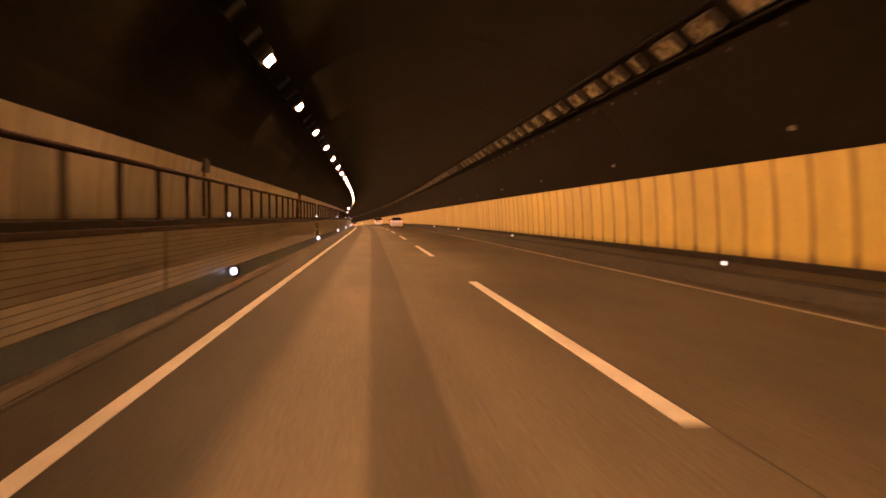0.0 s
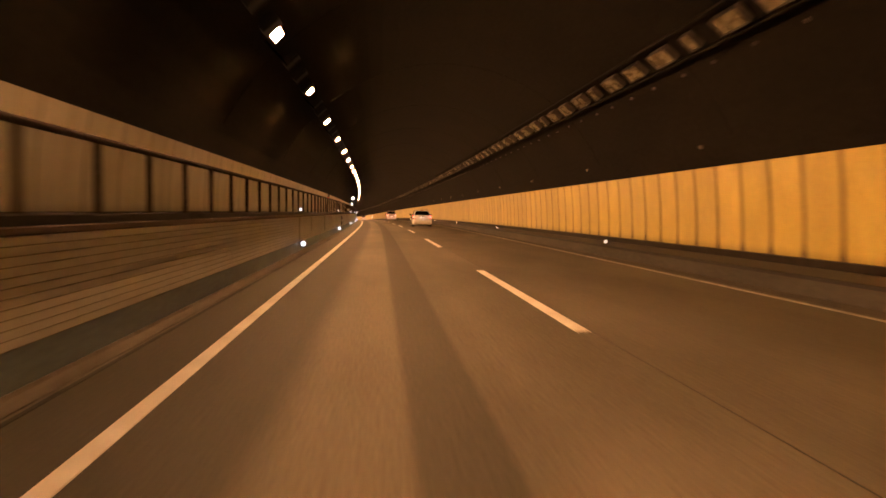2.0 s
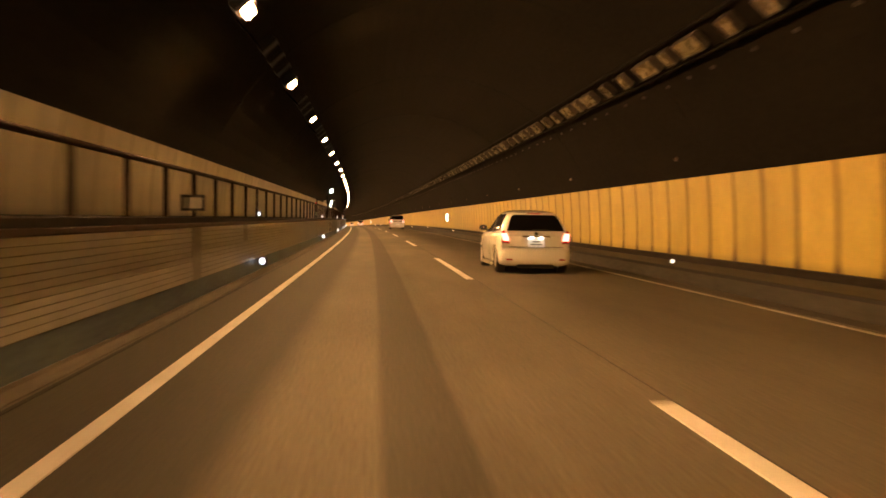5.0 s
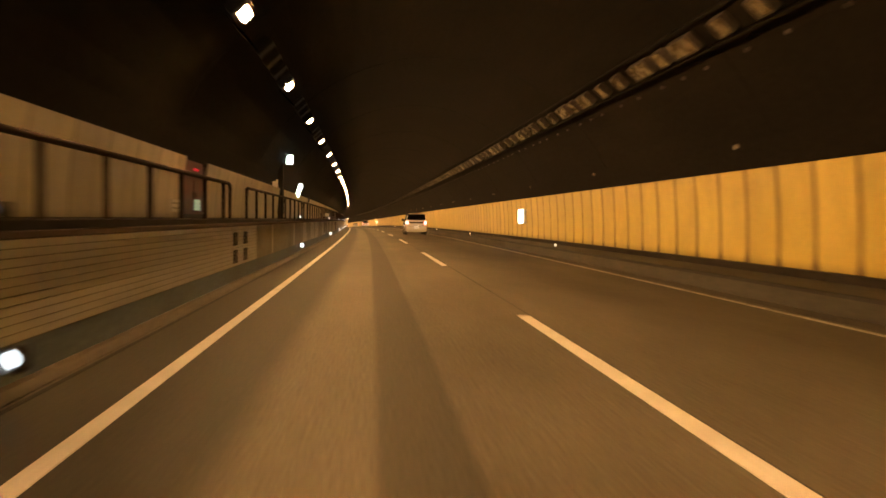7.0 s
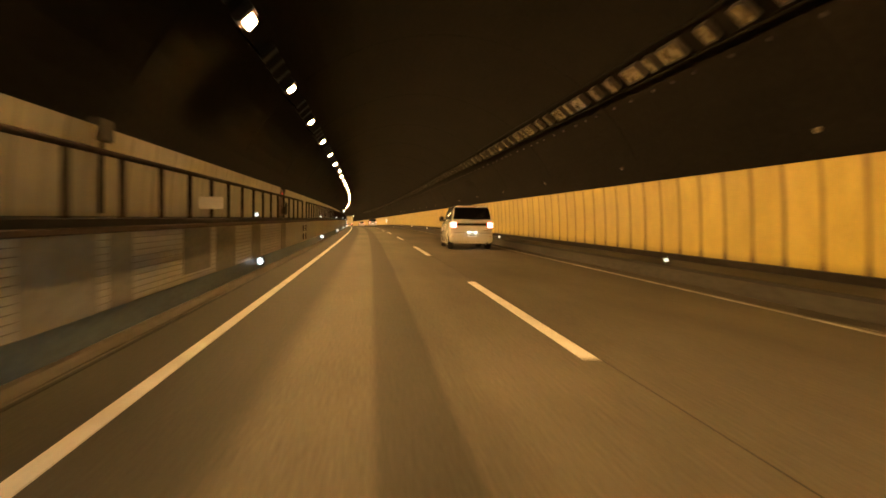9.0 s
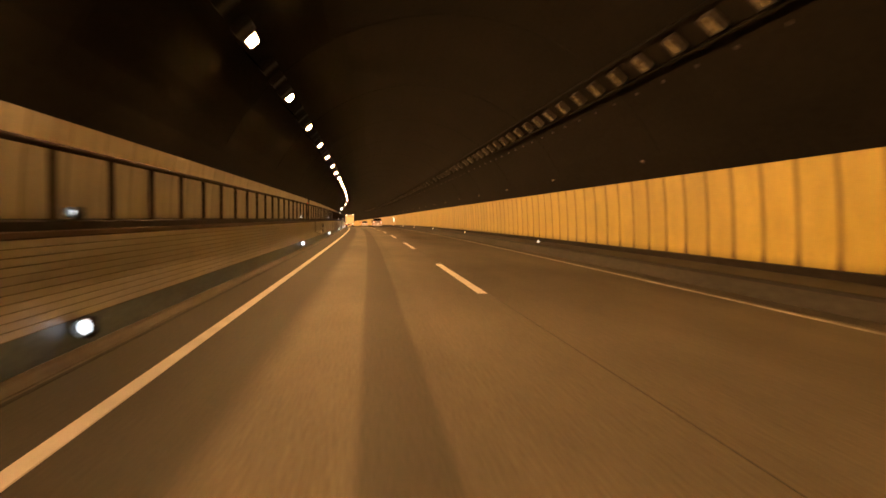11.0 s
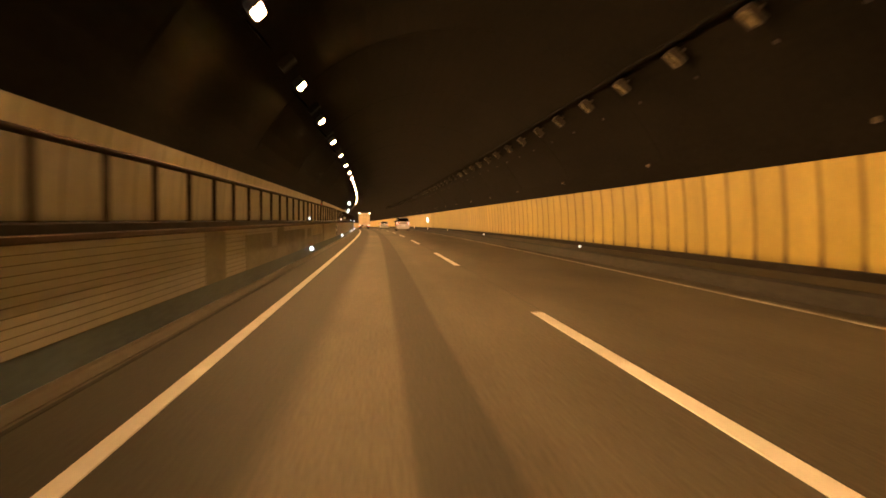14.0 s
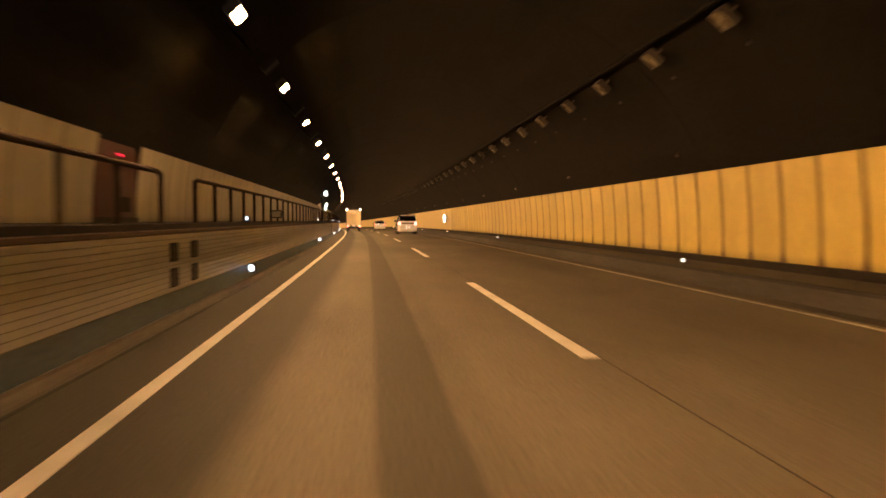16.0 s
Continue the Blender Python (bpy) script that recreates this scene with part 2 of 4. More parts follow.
def sweep(name, profile, material, s0, s1, step=6.0, closed=False, parent=None):
    """A profile of (n, z) drawn along the road; its UV are s and the way round the profile."""
    k = max(1, math.ceil((s1 - s0) / step))
    rows = [s0 + (s1 - s0) * i / k for i in range(k + 1)]
    m = len(profile)
    verts = [at(s, n, z) for s in rows for n, z in profile]
    spans = m if closed else m - 1
    faces = [(i * m + j, (i + 1) * m + j, (i + 1) * m + (j + 1) % m, i * m + (j + 1) % m)
             for i in range(k) for j in range(spans)]
    way = [0.0]
    for j in range(spans):
        (n0, z0), (n1, z1) = profile[j], profile[(j + 1) % m]
        way.append(way[-1] + math.hypot(n1 - n0, z1 - z0))
    uvs = [c for i in range(k) for j in range(spans)
           for c in ((rows[i], way[j]), (rows[i + 1], way[j]), (rows[i + 1], way[j + 1]), (rows[i], way[j + 1]))]
    if closed:
        faces += [tuple(range(m)), tuple(range(k * m, k * m + m))[::-1]]
        uvs += [(rows[0], j * 0.1) for j in range(m)] + [(rows[-1], j * 0.1) for j in range(m)]
    me = bpy.data.meshes.new(name)
    me.from_pydata(verts, [], faces)
    uv = me.uv_layers.new(name="sn")
    uv.data.foreach_set("uv", [float(c) for p in uvs for c in p])
    me.materials.append(material)
    ob = new(name, me)
    ob.parent = parent
    return ob


def structure(ob, label="", category=""):
    return tagged(ob, label, category, kind="structure")


S0, S1 = -36.0, 720.0
WALK = 1.18  # height of the walkway
LAMP_S0, LAMP_STEP = 17.777, 7.019

# ---- road ----
road = structure(sweep("road", [(-0.63, 0), (7.62, 0), (7.62, -0.3), (-0.63, -0.3)], ROAD, S0, S1, closed=True),
                 "worn two-lane tunnel road with dark wheel tracks and a shadow painted on its left shoulder", "road")
gutter = structure(sweep("gutter", [(-0.86, -0.3), (-0.86, 0.012), (-0.66, 0.0), (-0.66, -0.3)], GUTTER, S0, S1, closed=True),
                   "narrow concrete gutter along the left kerb", "gutter")
structure(sweep("gutter_joint", [(-0.665, -0.2), (-0.665, 0.006), (-0.628, 0.006), (-0.628, -0.2)], JOINT_AND_SHADOW, S0, S1, closed=True),
          "dark joint between gutter and road", "joint")
structure(sweep("lane_joint", [(3.582, -0.1), (3.582, 0.004), (3.592, 0.004), (3.592, -0.1)], TAR_AND_SHADOW, S0, S1, closed=True),
          "dark tarred joint between the two lanes", "joint")
structure(sweep("edge_line_left", [(-0.045, 0), (-0.04, 0.006), (0.08, 0.006), (0.085, 0)], PAINT, S0, S1),
          "solid white edge line on the left shoulder", "road marking")
structure(sweep("edge_line_right", [(7.05, 0), (7.055, 0.006), (7.135, 0.006), (7.14, 0)], WORN_PAINT, S0, S1),
          "solid white edge line on the right shoulder", "road marking")
for i in range(-2, 34):
    a, b = 5.6 + 20 * i, 14.4 + 20 * i
    if i in (0, 1):
        a, b = ((5.0, 15.7), (25.8, 35.2))[i]
    structure(sweep("lane_dash", [(3.42, 0), (3.425, 0.007), (3.57, 0.007), (3.575, 0)], PAINT, a, b, 4.4),
              "white dashed lane line painted on the asphalt", "road marking")["group"] = "dashes of the lane line"

# ---- left side: tiled kerb wall, walkway, panel wall ----
# Tile courses 64 mm high, proud of the joints between them.
body = structure(sweep("wall_left_low", [(-1.80, 0.0), (-1.80, 1.145), (-0.807, 1.145), (-0.807, 0.0)], GROUT, S0, S1, closed=True),
                 "low kerb wall of white tile courses under the walkway", "wall")
sweep("band", [(-0.815, 0.0), (-0.798, 0.0), (-0.8065, 0.336), (-0.815, 0.338)], BLUE, S0, S1, closed=True, parent=body)
for k in range(11):
    z = 0.34 + 0.0636 * k
    sweep("tile_course", [(-0.829, z + 0.003), (-0.807, z + 0.003), (-0.803, z + 0.006), (-0.803, z + 0.0576), (-0.807, z + 0.0606),
                          (-0.829, z + 0.0606)], TILE, S0, S1, closed=True, parent=body)
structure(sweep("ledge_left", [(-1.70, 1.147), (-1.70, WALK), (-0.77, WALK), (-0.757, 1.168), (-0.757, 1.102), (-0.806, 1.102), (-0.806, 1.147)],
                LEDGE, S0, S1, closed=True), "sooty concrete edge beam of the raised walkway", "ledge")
structure(sweep("trim_left", [(-0.806, 1.043), (-0.806, 1.10), (-0.757, 1.10), (-0.748, 1.092), (-0.748, 1.052), (-0.757, 1.043)],
                EDGE_RUST, S0, S1, closed=True), "rust-stained brown edge strip under the walkway", "trim")
structure(sweep("kerb_foot", [(-0.812, 0.005), (-0.812, 0.085), (-0.792, 0.085), (-0.775, 0.06), (-0.70, 0.012), (-0.70, 0.005)],
                FOOT, S0, S1, closed=True), "sloped mortar foot of the kerb wall", "kerb")
# ---- grey mortar where tiles have been made good: from, to, foot, head ----
PATCHES = [(10.5, 10.62, 0.34, 1.04), (61.0, 61.35, 0.34, 1.04), (65.25, 65.55, 0.54, 1.04), (72.1, 72.65, 0.44, 1.04), (76.0, 76.3, 0.84, 1.04),
           (100.25, 100.8, 0.34, 1.04), (104.6, 105.1, 0.74, 1.04),
           (141.9, 144.6, 0.34, 1.04), (144.9, 150.5, 0.34, 1.04), (151.0, 154.4, 0.34, 1.04), (156.1, 156.55, 0.64, 1.04),
           (156.55, 158.5, 0.34, 1.04), (161.04, 161.28, 0.34, 1.04), (164.4, 166.1, 0.34, 1.04), (166.45, 167.2, 0.34, 1.04),
           (169.5, 171.3, 0.44, 1.04), (171.8, 173.6, 0.34, 1.04), (175.7, 177.0, 0.34, 1.04), (181.3, 182.5, 0.34, 1.04),
           (231.9, 232.95, 0.54, 1.04), (233.5, 234.6, 0.34, 0.54), (235.2, 237.2, 0.34, 0.54),
           (254.7, 256.1, 0.34, 1.04), (258.0, 261.4, 0.34, 0.94), (261.4, 262.4, 0.34, 0.64), (262.4, 263.6, 0.34, 1.04),
           (263.6, 269.2, 0.34, 0.94), (269.2, 270.3, 0.34, 0.64), (270.3, 271.7, 0.34, 0.94), (271.7, 277.6, 0.34, 0.68), (277.6, 278.5, 0.34, 1.04)]
for a, b, z0, z1 in PATCHES:
    structure(sweep("mortar_patch", [(-0.82, z0), (-0.798, z0), (-0.798, z1 - 0.004), (-0.82, z1 - 0.004)], MORTAR, a, b, closed=True),
              "grey mortar patch where wall tiles are gone", "patch")["group"] = "mortar patches in the tiled wall"
# ---- right side: kerb, ledge ----
structure(sweep("kerb_right", [(7.62, -0.2), (7.63, 0.0), (7.70, 0.26), (7.73, 0.285), (8.66, 0.30), (8.66, 0.44), (8.95, 0.44), (8.95, -0.2)],
                CONCRETE, S0, S1, closed=True), "sooty concrete kerb and ledge along the wall", "kerb")
# dark strip that paints the shadow in the gutter at the kerb's foot
structure(sweep("gutter_right", [(7.24, -0.1), (7.245, 0.005), (7.61, 0.005), (7.61, -0.1)], TAR_AND_SHADOW, S0, S1, closed=True),
          "dark strip painted as the gutter shadow along the right kerb", "gutter")
# black strip in place of the shadow under the kerb's lip
structure(sweep("kerb_joint", [(7.684, 0.236), (7.679, 0.236), (7.694, 0.281), (7.722, 0.293), (7.735, 0.289)], JOINT_AND_SHADOW, S0, S1, closed=True),
          "dark strip painted as the shadow under the kerb lip", "joint")
structure(sweep("plinth_right", [(8.645, 0.303), (8.645, 0.436), (8.659, 0.436), (8.659, 0.303)], LEDGE, S0, S1, closed=True),
          "blackened plinth under the yellowed panels", "plinth")

# ---- vault ----
ARCH_N, ARCH_Z, ARCH_R = 3.5, 0.2, 5.8


def on_arch(deg, r=ARCH_R):
    """n, z on the vault at that angle from the crown, to the right."""
    a = radians(deg)
    return ARCH_N + r * math.sin(a), ARCH_Z + r * math.cos(a)


inner = [on_arch(d) for d in np.linspace(-88, 88, 45)]
outer = [on_arch(d, ARCH_R + 0.4) for d in np.linspace(88, -88, 45)]
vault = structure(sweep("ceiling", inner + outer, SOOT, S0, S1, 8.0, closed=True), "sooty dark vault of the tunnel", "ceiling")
bm = bmesh.new()
for i in range(48):
    s = -30 + 10.53 * i
    for d in np.linspace(-62, 60, 40):
        n0, z0 = on_arch(d, ARCH_R - 0.004)
        n1, z1 = on_arch(d + 3.13, ARCH_R - 0.004)
        n2, z2 = on_arch(d + 3.13, ARCH_R - 0.012)
        n3, z3 = on_arch(d, ARCH_R - 0.012)
        ring = [bm.verts.new(at(s + e, n, z)) for e, n, z in ((-0.03, n0, z0), (0.03, n0, z0), (0.03, n1, z1), (-0.03, n1, z1))]
        low = [bm.verts.new(at(s + e, n, z)) for e, n, z in ((-0.02, n3, z3), (0.02, n3, z3), (0.02, n2, z2), (-0.02, n2, z2))]
        bm.faces.new(low)
        for q in range(4):
            bm.faces.new((ring[q], ring[(q + 1) % 4], low[(q + 1) % 4], low[q]))
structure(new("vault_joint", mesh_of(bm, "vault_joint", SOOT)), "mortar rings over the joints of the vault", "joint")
for name, s in (("wall_end", S1 - 0.2), ("wall_start", S0 + 0.2)):
    bm = bmesh.new()
    box_bm((11.6, 0.3, 7.0), bm=bm)
    ob = structure(new(name, mesh_of(bm, name, SOOT)), "plain dark wall that closes the tunnel", "wall")
    ob.matrix_world = lay(s, 3.5, 3.0)

# ---- lamps ----
LIT = "lit lamps of the tunnel"
UNLIT_L, UNLIT_R = "unlit lamps over the walkway", "unlit lamps over the fast lane"


def lamp_meshes(length, width, name):
    """Housing with a raised rim and back bracket, and the glass set in it; the glass looks along -z."""
    shell = bmesh.new()
    box_bm((width, length, 0.12), (0, 0, 0.06), 0.02, shell)
    for sx in (-1, 1):
        box_bm((0.02, length, 0.05), (sx * (width / 2 - 0.01), 0, -0.015), 0.004, shell)
    for sy in (-1, 1):
        box_bm((width, 0.02, 0.05), (0, sy * (length / 2 - 0.01), -0.015), 0.004, shell)
        box_bm((0.05, 0.04, 0.16), (0, sy * length * 0.32, 0.16), 0.006, shell)
    pane = box_bm((width - 0.05, length - 0.05, 0.012), (0, 0, -0.012), 0.004)
    return mesh_of(shell, name, HOUSING), mesh_of(pane, "glass", LENS)


BLOCKER_BLADES = ((-0.200, -0.100), (-0.48, -0.256))
SHORT = lamp_meshes(0.50, 0.36, "box_lamp")
LONG = lamp_meshes(1.08, 0.36, "box_lamp")
LIT_MESH = lamp_meshes(0.60, 0.26, "sodium_lamp")
LIT_MESH = LIT_MESH[0], mesh_of(box_bm((0.20, 0.54, 0.052), (0, 0, -0.030), 0.016), "glass", LAMP)
# two blades added on the walkway side to block the beam from the near wall
bm = bmesh.new()
for low, high in BLOCKER_BLADES:
    box_bm((0.012, 0.80, high - low), (-0.23, 0, (low + high) / 2), 0.003, bm)
for y in (-0.24, 0.24):
    box_bm((0.12, 0.012, 0.008), (-0.185, y, 0.06), 0.002, bm)
    box_bm((0.006, 0.012, 0.40), (-0.241, y, -0.136), 0.002, bm)
# plates added over both ends of the glass to hide their glow
for y in (-0.282, 0.282):
    box_bm((0.22, 0.012, 0.05), (0, y, -0.031), 0.003, bm)
BEAM_BLOCKER = mesh_of(bm, "beam_blocker", BLOCKER_SKIN)


def lamp_pose(s, side):
    deg = -43.3 if side < 0 else 41.5
    n, z = on_arch(deg, ARCH_R - (0.14 if side < 0 else 0.24))
    return lay(s, n, z, 0, deg)


def lamp(s, side, meshes, name, label, group):
    ob = tagged(new(name, meshes[0]), label, "lamp", group)
    ob.matrix_world = lamp_pose(s, side)
    g = new("glass", meshes[1])
    g.parent = ob
    if meshes is LIT_MESH:
        tagged(g, "glowing orange sodium lamp glass")
        beam_blocker = tagged(new("beam_blocker", BEAM_BLOCKER), "dark blades added on the walkway side to block light")
        beam_blocker.parent = ob
    return ob


def lamp_row(name, places, side, pieces, label):
    """Many lamps joined into one object; pieces: (mesh, slot)."""
    bm = bmesh.new()
    for s in places:
        m = lamp_pose(s, side)
        for me, slot in pieces:
            k, f = len(bm.verts), len(bm.faces)
            bm.from_mesh(me)
            bm.verts.ensure_lookup_table()
            bm.faces.ensure_lookup_table()
            for v in bm.verts[k:]:
                v.co = m @ v.co
            for face in bm.faces[f:]:
                face.material_index = slot
    ob = new(name, mesh_of(bm, name, HOUSING))
    ob.data.materials.append(LAMP if pieces[0][0] is LIT_MESH[0] else LENS)
    return tagged(ob, label, "lamp", kind="stuff")


for i in range(-6, 58):
    s = LAMP_S0 + LAMP_STEP * i
    lamp(s - 0.5 * min(1, max(0, (75 - s) / 15)), -1, LIT_MESH, "sodium_lamp", "lit orange sodium lamp with added light blockers under the vault", "lit lamps of the tunnel")
lamp_row("far_lamps", [LAMP_S0 + LAMP_STEP * i for i in range(58, 98)], -1,
         ((LIT_MESH[0], 0), (LIT_MESH[1], 1), (BEAM_BLOCKER, 0)), "far row of lit orange sodium lamps")


# places of the unlit lamps after each lit one, and their lengths, by stretches of the tunnel
PATTERNS = [(92, ((-0.2, 0), (1.4, 1), (3.3, 1), (5.05, 1))), (196, ((0.15, 0), (1.85, 1), (3.0, 0), (4.2, 1), (5.8, 0))),
            (234, ((0.0, 0), (1.8, 0), (3.55, 0), (5.3, 0))), (256, ((0.0, 0), (2.2, 0), (4.45, 0))), (430, ((0.0, 0), (3.4, 0)))]


def unlit_places():
    out, s = [], LAMP_S0 - 6 * LAMP_STEP
    while s < 430:
        steps = next(p for end, p in PATTERNS if s < end)
        out += [(s + d, j, size) for j, (d, size) in enumerate(steps)]
        s += LAMP_STEP
    return out


for s, j, size in unlit_places():
    lamp(s + 0.05, 1, LONG if size else SHORT, "box_lamp",
         "long unlit box lamp with dusty glass under the vault" if size else "unlit box lamp with dusty glass under the vault",
         "unlit lamps over the fast lane")
tray_lamps = lamp_row("unlit_lamps", [s + 1.0 for s, j, size in unlit_places() if j], -1, ((SHORT[0], 0), (SHORT[1], 1)),
                      "row of dark unlit box lamps above the walkway")
tray_lamps.data.materials[0] = tray_lamps.data.materials[1] = DARK_LAMP

# ---- rack on the vault over the fast lane ----


def arch_strip(name, deg0, deg1, r_out, r_in, material, s0, s1, label, category):
    prof = [on_arch(deg0, r_out), on_arch(deg1, r_out), on_arch(deg1, r_in), on_arch(deg0, r_in)]
    return tagged(sweep(name, prof, material, s0, s1, closed=True), label, category)


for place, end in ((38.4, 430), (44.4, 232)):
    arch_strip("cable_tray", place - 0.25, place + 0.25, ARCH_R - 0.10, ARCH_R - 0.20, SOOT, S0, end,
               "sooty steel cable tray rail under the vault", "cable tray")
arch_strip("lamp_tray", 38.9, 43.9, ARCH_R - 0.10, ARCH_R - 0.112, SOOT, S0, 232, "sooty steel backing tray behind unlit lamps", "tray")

box_small = mesh_of(box_bm((0.06, 0.09, 0.05), (0, 0, 0.0), 0.012), "junction_box", HOUSING)
for s, j, size in unlit_places():
    n, z = on_arch(47.8, ARCH_R - 0.035)
    ob = tagged(new("junction_box", box_small), "small pale junction box on the vault", "junction box", "junction boxes below the lamp row")
    ob.matrix_world = lay(s + 0.35, n, z, 0, 47.8)
bm = box_bm((0.05, 0.13, 0.09), (0, 0, 0), 0.012)
box_bm((0.03, 0.09, 0.04), (-0.035, 0, 0.0), 0.008, bm)
marker_mesh = mesh_of(bm, "wall_reflector", LENS)
for i in range(-4, 37):
    n, z = on_arch(64.4, ARCH_R - 0.03)
    ob = tagged(new("wall_reflector", marker_mesh), "pale reflector box above the panel wall", "reflector", "reflectors above the panels")
    ob.matrix_world = lay(45.5 + 10.5 * i, n, z, 0, 0)

# ---- guide lights along both kerbs and on the handrail ----
GUIDE_S = [-9.0, 14.9, 37.8, 61.2, 83.5, 106.5, 129.6, 152.6, 176.2, 199.6, 223.1, 246.3, 270.6, 295.1, 319.5, 343.2, 366.6, 390.0, 413.4]


def guide_bm(r, hood):
    lens = bmesh.new()
    bmesh.ops.create_cone(lens, cap_ends=True, segments=16, radius1=r, radius2=r * 0.8, depth=0.03,
                          matrix=Matrix.Translation((0, -0.045, 0)) @ pose(0, 0, 0, 90))
    case = box_bm((r * 2.3, 0.06, r * 2.3), (0, 0, 0), 0.012)
    ring = [[case.verts.new((q * math.cos(a), y, q * math.sin(a))) for a in np.linspace(0, 2 * math.pi, 17)[:-1]]
            for q, y in ((r * 1.14, -0.02), (r * 1.14, -0.06 - hood), (r * 1.04, -0.06 - hood), (r * 1.04, -0.02))]
    for r0, r1 in zip(ring, ring[1:]):
        for i in range(16):
            case.faces.new((r0[i], r0[(i + 1) % 16], r1[(i + 1) % 16], r1[i]))
    box_bm((r * 1.2, 0.12, 0.03), (0, 0.02, -r * 1.3), 0.006, case)
    return mesh_of(lens, "lens", LED), mesh_of(case, "guide_light", DARK_STEEL)


BIG, MID = guide_bm(0.068, 0.11), guide_bm(0.040, 0.17)
DIM = guide_bm(0.042, 0.02)
lens_dim = DIM[0]
lens_dim.materials[0] = LED_DIM


def guide(s, n, z, lens, case, label, group):
    ob = tagged(new("guide_light", case), label, "guide light", group)
    ob.matrix_world = lay(s, n, z)
    g = new("lens", lens)
    g.parent = ob


for s in GUIDE_S:
    guide(s, -0.69, 0.285, *BIG, "round white guide light on the kerb wall", "guide lights on the kerb wall")
    guide(s, -0.76, WALK + 0.065, *MID, "small white guide light at the handrail foot", "guide lights on the walkway")
    guide(s + 0.2, 8.0, 0.36, lens_dim, DIM[1], "dim round guide light on the far ledge", "guide lights on the far ledge")

bm = box_bm((0.05, 0.13, 0.25), (0, 0, 0.125), 0.01)
drain_mesh = mesh_of(bm, "drain_box", DARK_STEEL)
for s in GUIDE_S:
    ob = tagged(new("drain_box", drain_mesh), "small dark drain box on the kerb face", "drain", "drain boxes of the far kerb")
    ob.matrix_world = lay(s + 0.15, 7.66, 0.0, 0, 15)

# ---- handrails on the walkway ----
HYDRANTS = [-11.6, 38.6, 89.0, 139.62, 189.5, 239.52, 289.62, 339.7, 389.8]
post_mesh = mesh_of(box_bm((0.045, 0.075, 0.575), (-0.005, 0, 0.2875), 0.008), "post", RUST)
foot_mesh = mesh_of(box_bm((0.05, 0.14, 0.012), (-0.005, 0, 0.006), 0.003), "foot_plate", RUST)


def handrail(s0, s1, one):
    """one: the place of one of its inner posts, which stand 1.5 m apart."""
    rail = thing("handrail", lay(s0, -0.78, WALK), "rusty steel handrail with square posts on the walkway", "handrail", "handrails of the walkway")
    inv = rail.matrix_world.inverted()
    first = one - 1.5 * math.floor((one - s0) / 1.5)
    inner = [s for s in np.arange(first, s1, 1.5) if s - s0 > 0.45 and s1 - s > 0.45]
    for s in [s0, *inner, s1]:
        for name, me in (("post", post_mesh), ("foot_plate", foot_mesh)):
            p = new(name, me)
            p.parent = rail
            p.matrix_local = inv @ lay(s, -0.78, WALK)
    # the top rail turns down in a quarter round at both ends
    curve = bpy.data.curves.new("top_rail", "CURVE")
    curve.dimensions, curve.bevel_depth, curve.bevel_resolution = "3D", 0.029, 3
    sp = curve.splines.new("POLY")
    pts = [(s0, 0.46), (s0 + 0.02, 0.52), (s0 + 0.07, 0.565), (s0 + 0.14, 0.58)]
    pts += [(s, 0.58) for s in np.arange(s0 + 2, s1 - 1, 4.0)]
    pts += [(s1 - 0.14, 0.58), (s1 - 0.07, 0.565), (s1 - 0.02, 0.52), (s1, 0.46)]
    sp.points.add(len(pts) - 1)
    for q, (s, z) in zip(sp.points, pts):
        q.co = (*(inv @ at(s, -0.78, WALK + z)), 1)
    tmp = new("tmp", curve)
    me = bpy.data.meshes.new_from_object(tmp)
    bpy.data.objects.remove(tmp)
    me.materials.clear()
    me.materials.append(RUST)
    me.name = "top_rail"
    r = new("top_rail", me)
    r.parent = rail


POST_AT = (7.2, 69.7, 95.75, 165.3, 224.6, 241.7, 293.25, 343.3)
for a, b, one in zip(HYDRANTS, HYDRANTS[1:], POST_AT):
    if a < 154 < b:
        handrail(a + 0.65, 153.6, 152.2)
        handrail(154.5, b - 1.25, one)
    else:
        handrail(a + 0.65, b - 1.25, one)

# ---- hydrant cabinets in the wall, valve openings under them ----


def hydrant(s, lit):
    c = thing("hydrant_cabinet", lay(s, -1.69, WALK), "dark red steel hydrant cabinet with red indicator lamps" + (" and lit window" if lit else ""),
              "fire cabinet", "hydrant cabinets")
    part("frame", box_bm((0.10, 1.84, 1.04), (-0.04, 0.02, 0.52), 0.012), RED_PAINT, c)
    part("base", box_bm((0.13, 1.86, 0.07), (-0.02, 0.02, 0.035), 0.008), DARK_STEEL, c)
    for sy, w in ((-0.43, 0.84), (0.45, 0.84)):
        d = part("door", box_bm((0.02, w, 0.58), (0.022, sy, 0.40), 0.006), RED_PAINT, c)
        part("handle", box_bm((0.02, 0.03, 0.12), (0.042, sy + 0.32 * (1 if sy < 0 else -1), 0.42), 0.005), CHROME, d)
    part("hose_flap", box_bm((0.016, 1.70, 0.24), (0.020, 0.02, 0.85), 0.005), RED_PAINT, c)
    part("window", box_bm((0.012, 0.52, 0.20), (0.036, 0.30, 0.24), 0.003), WINDOW_LIT if lit else RUST, c, "lit greenish window" if lit else "dusty brown window")
    for k in range(3):
        bm = bmesh.new()
        bmesh.ops.create_uvsphere(bm, u_segments=10, v_segments=6, radius=0.018, matrix=Matrix.Translation((0.065, -0.06 + 0.11 * k, 0.88)))
        part("indicator", bm, RED_LED, c, "glowing red indicator lamp")


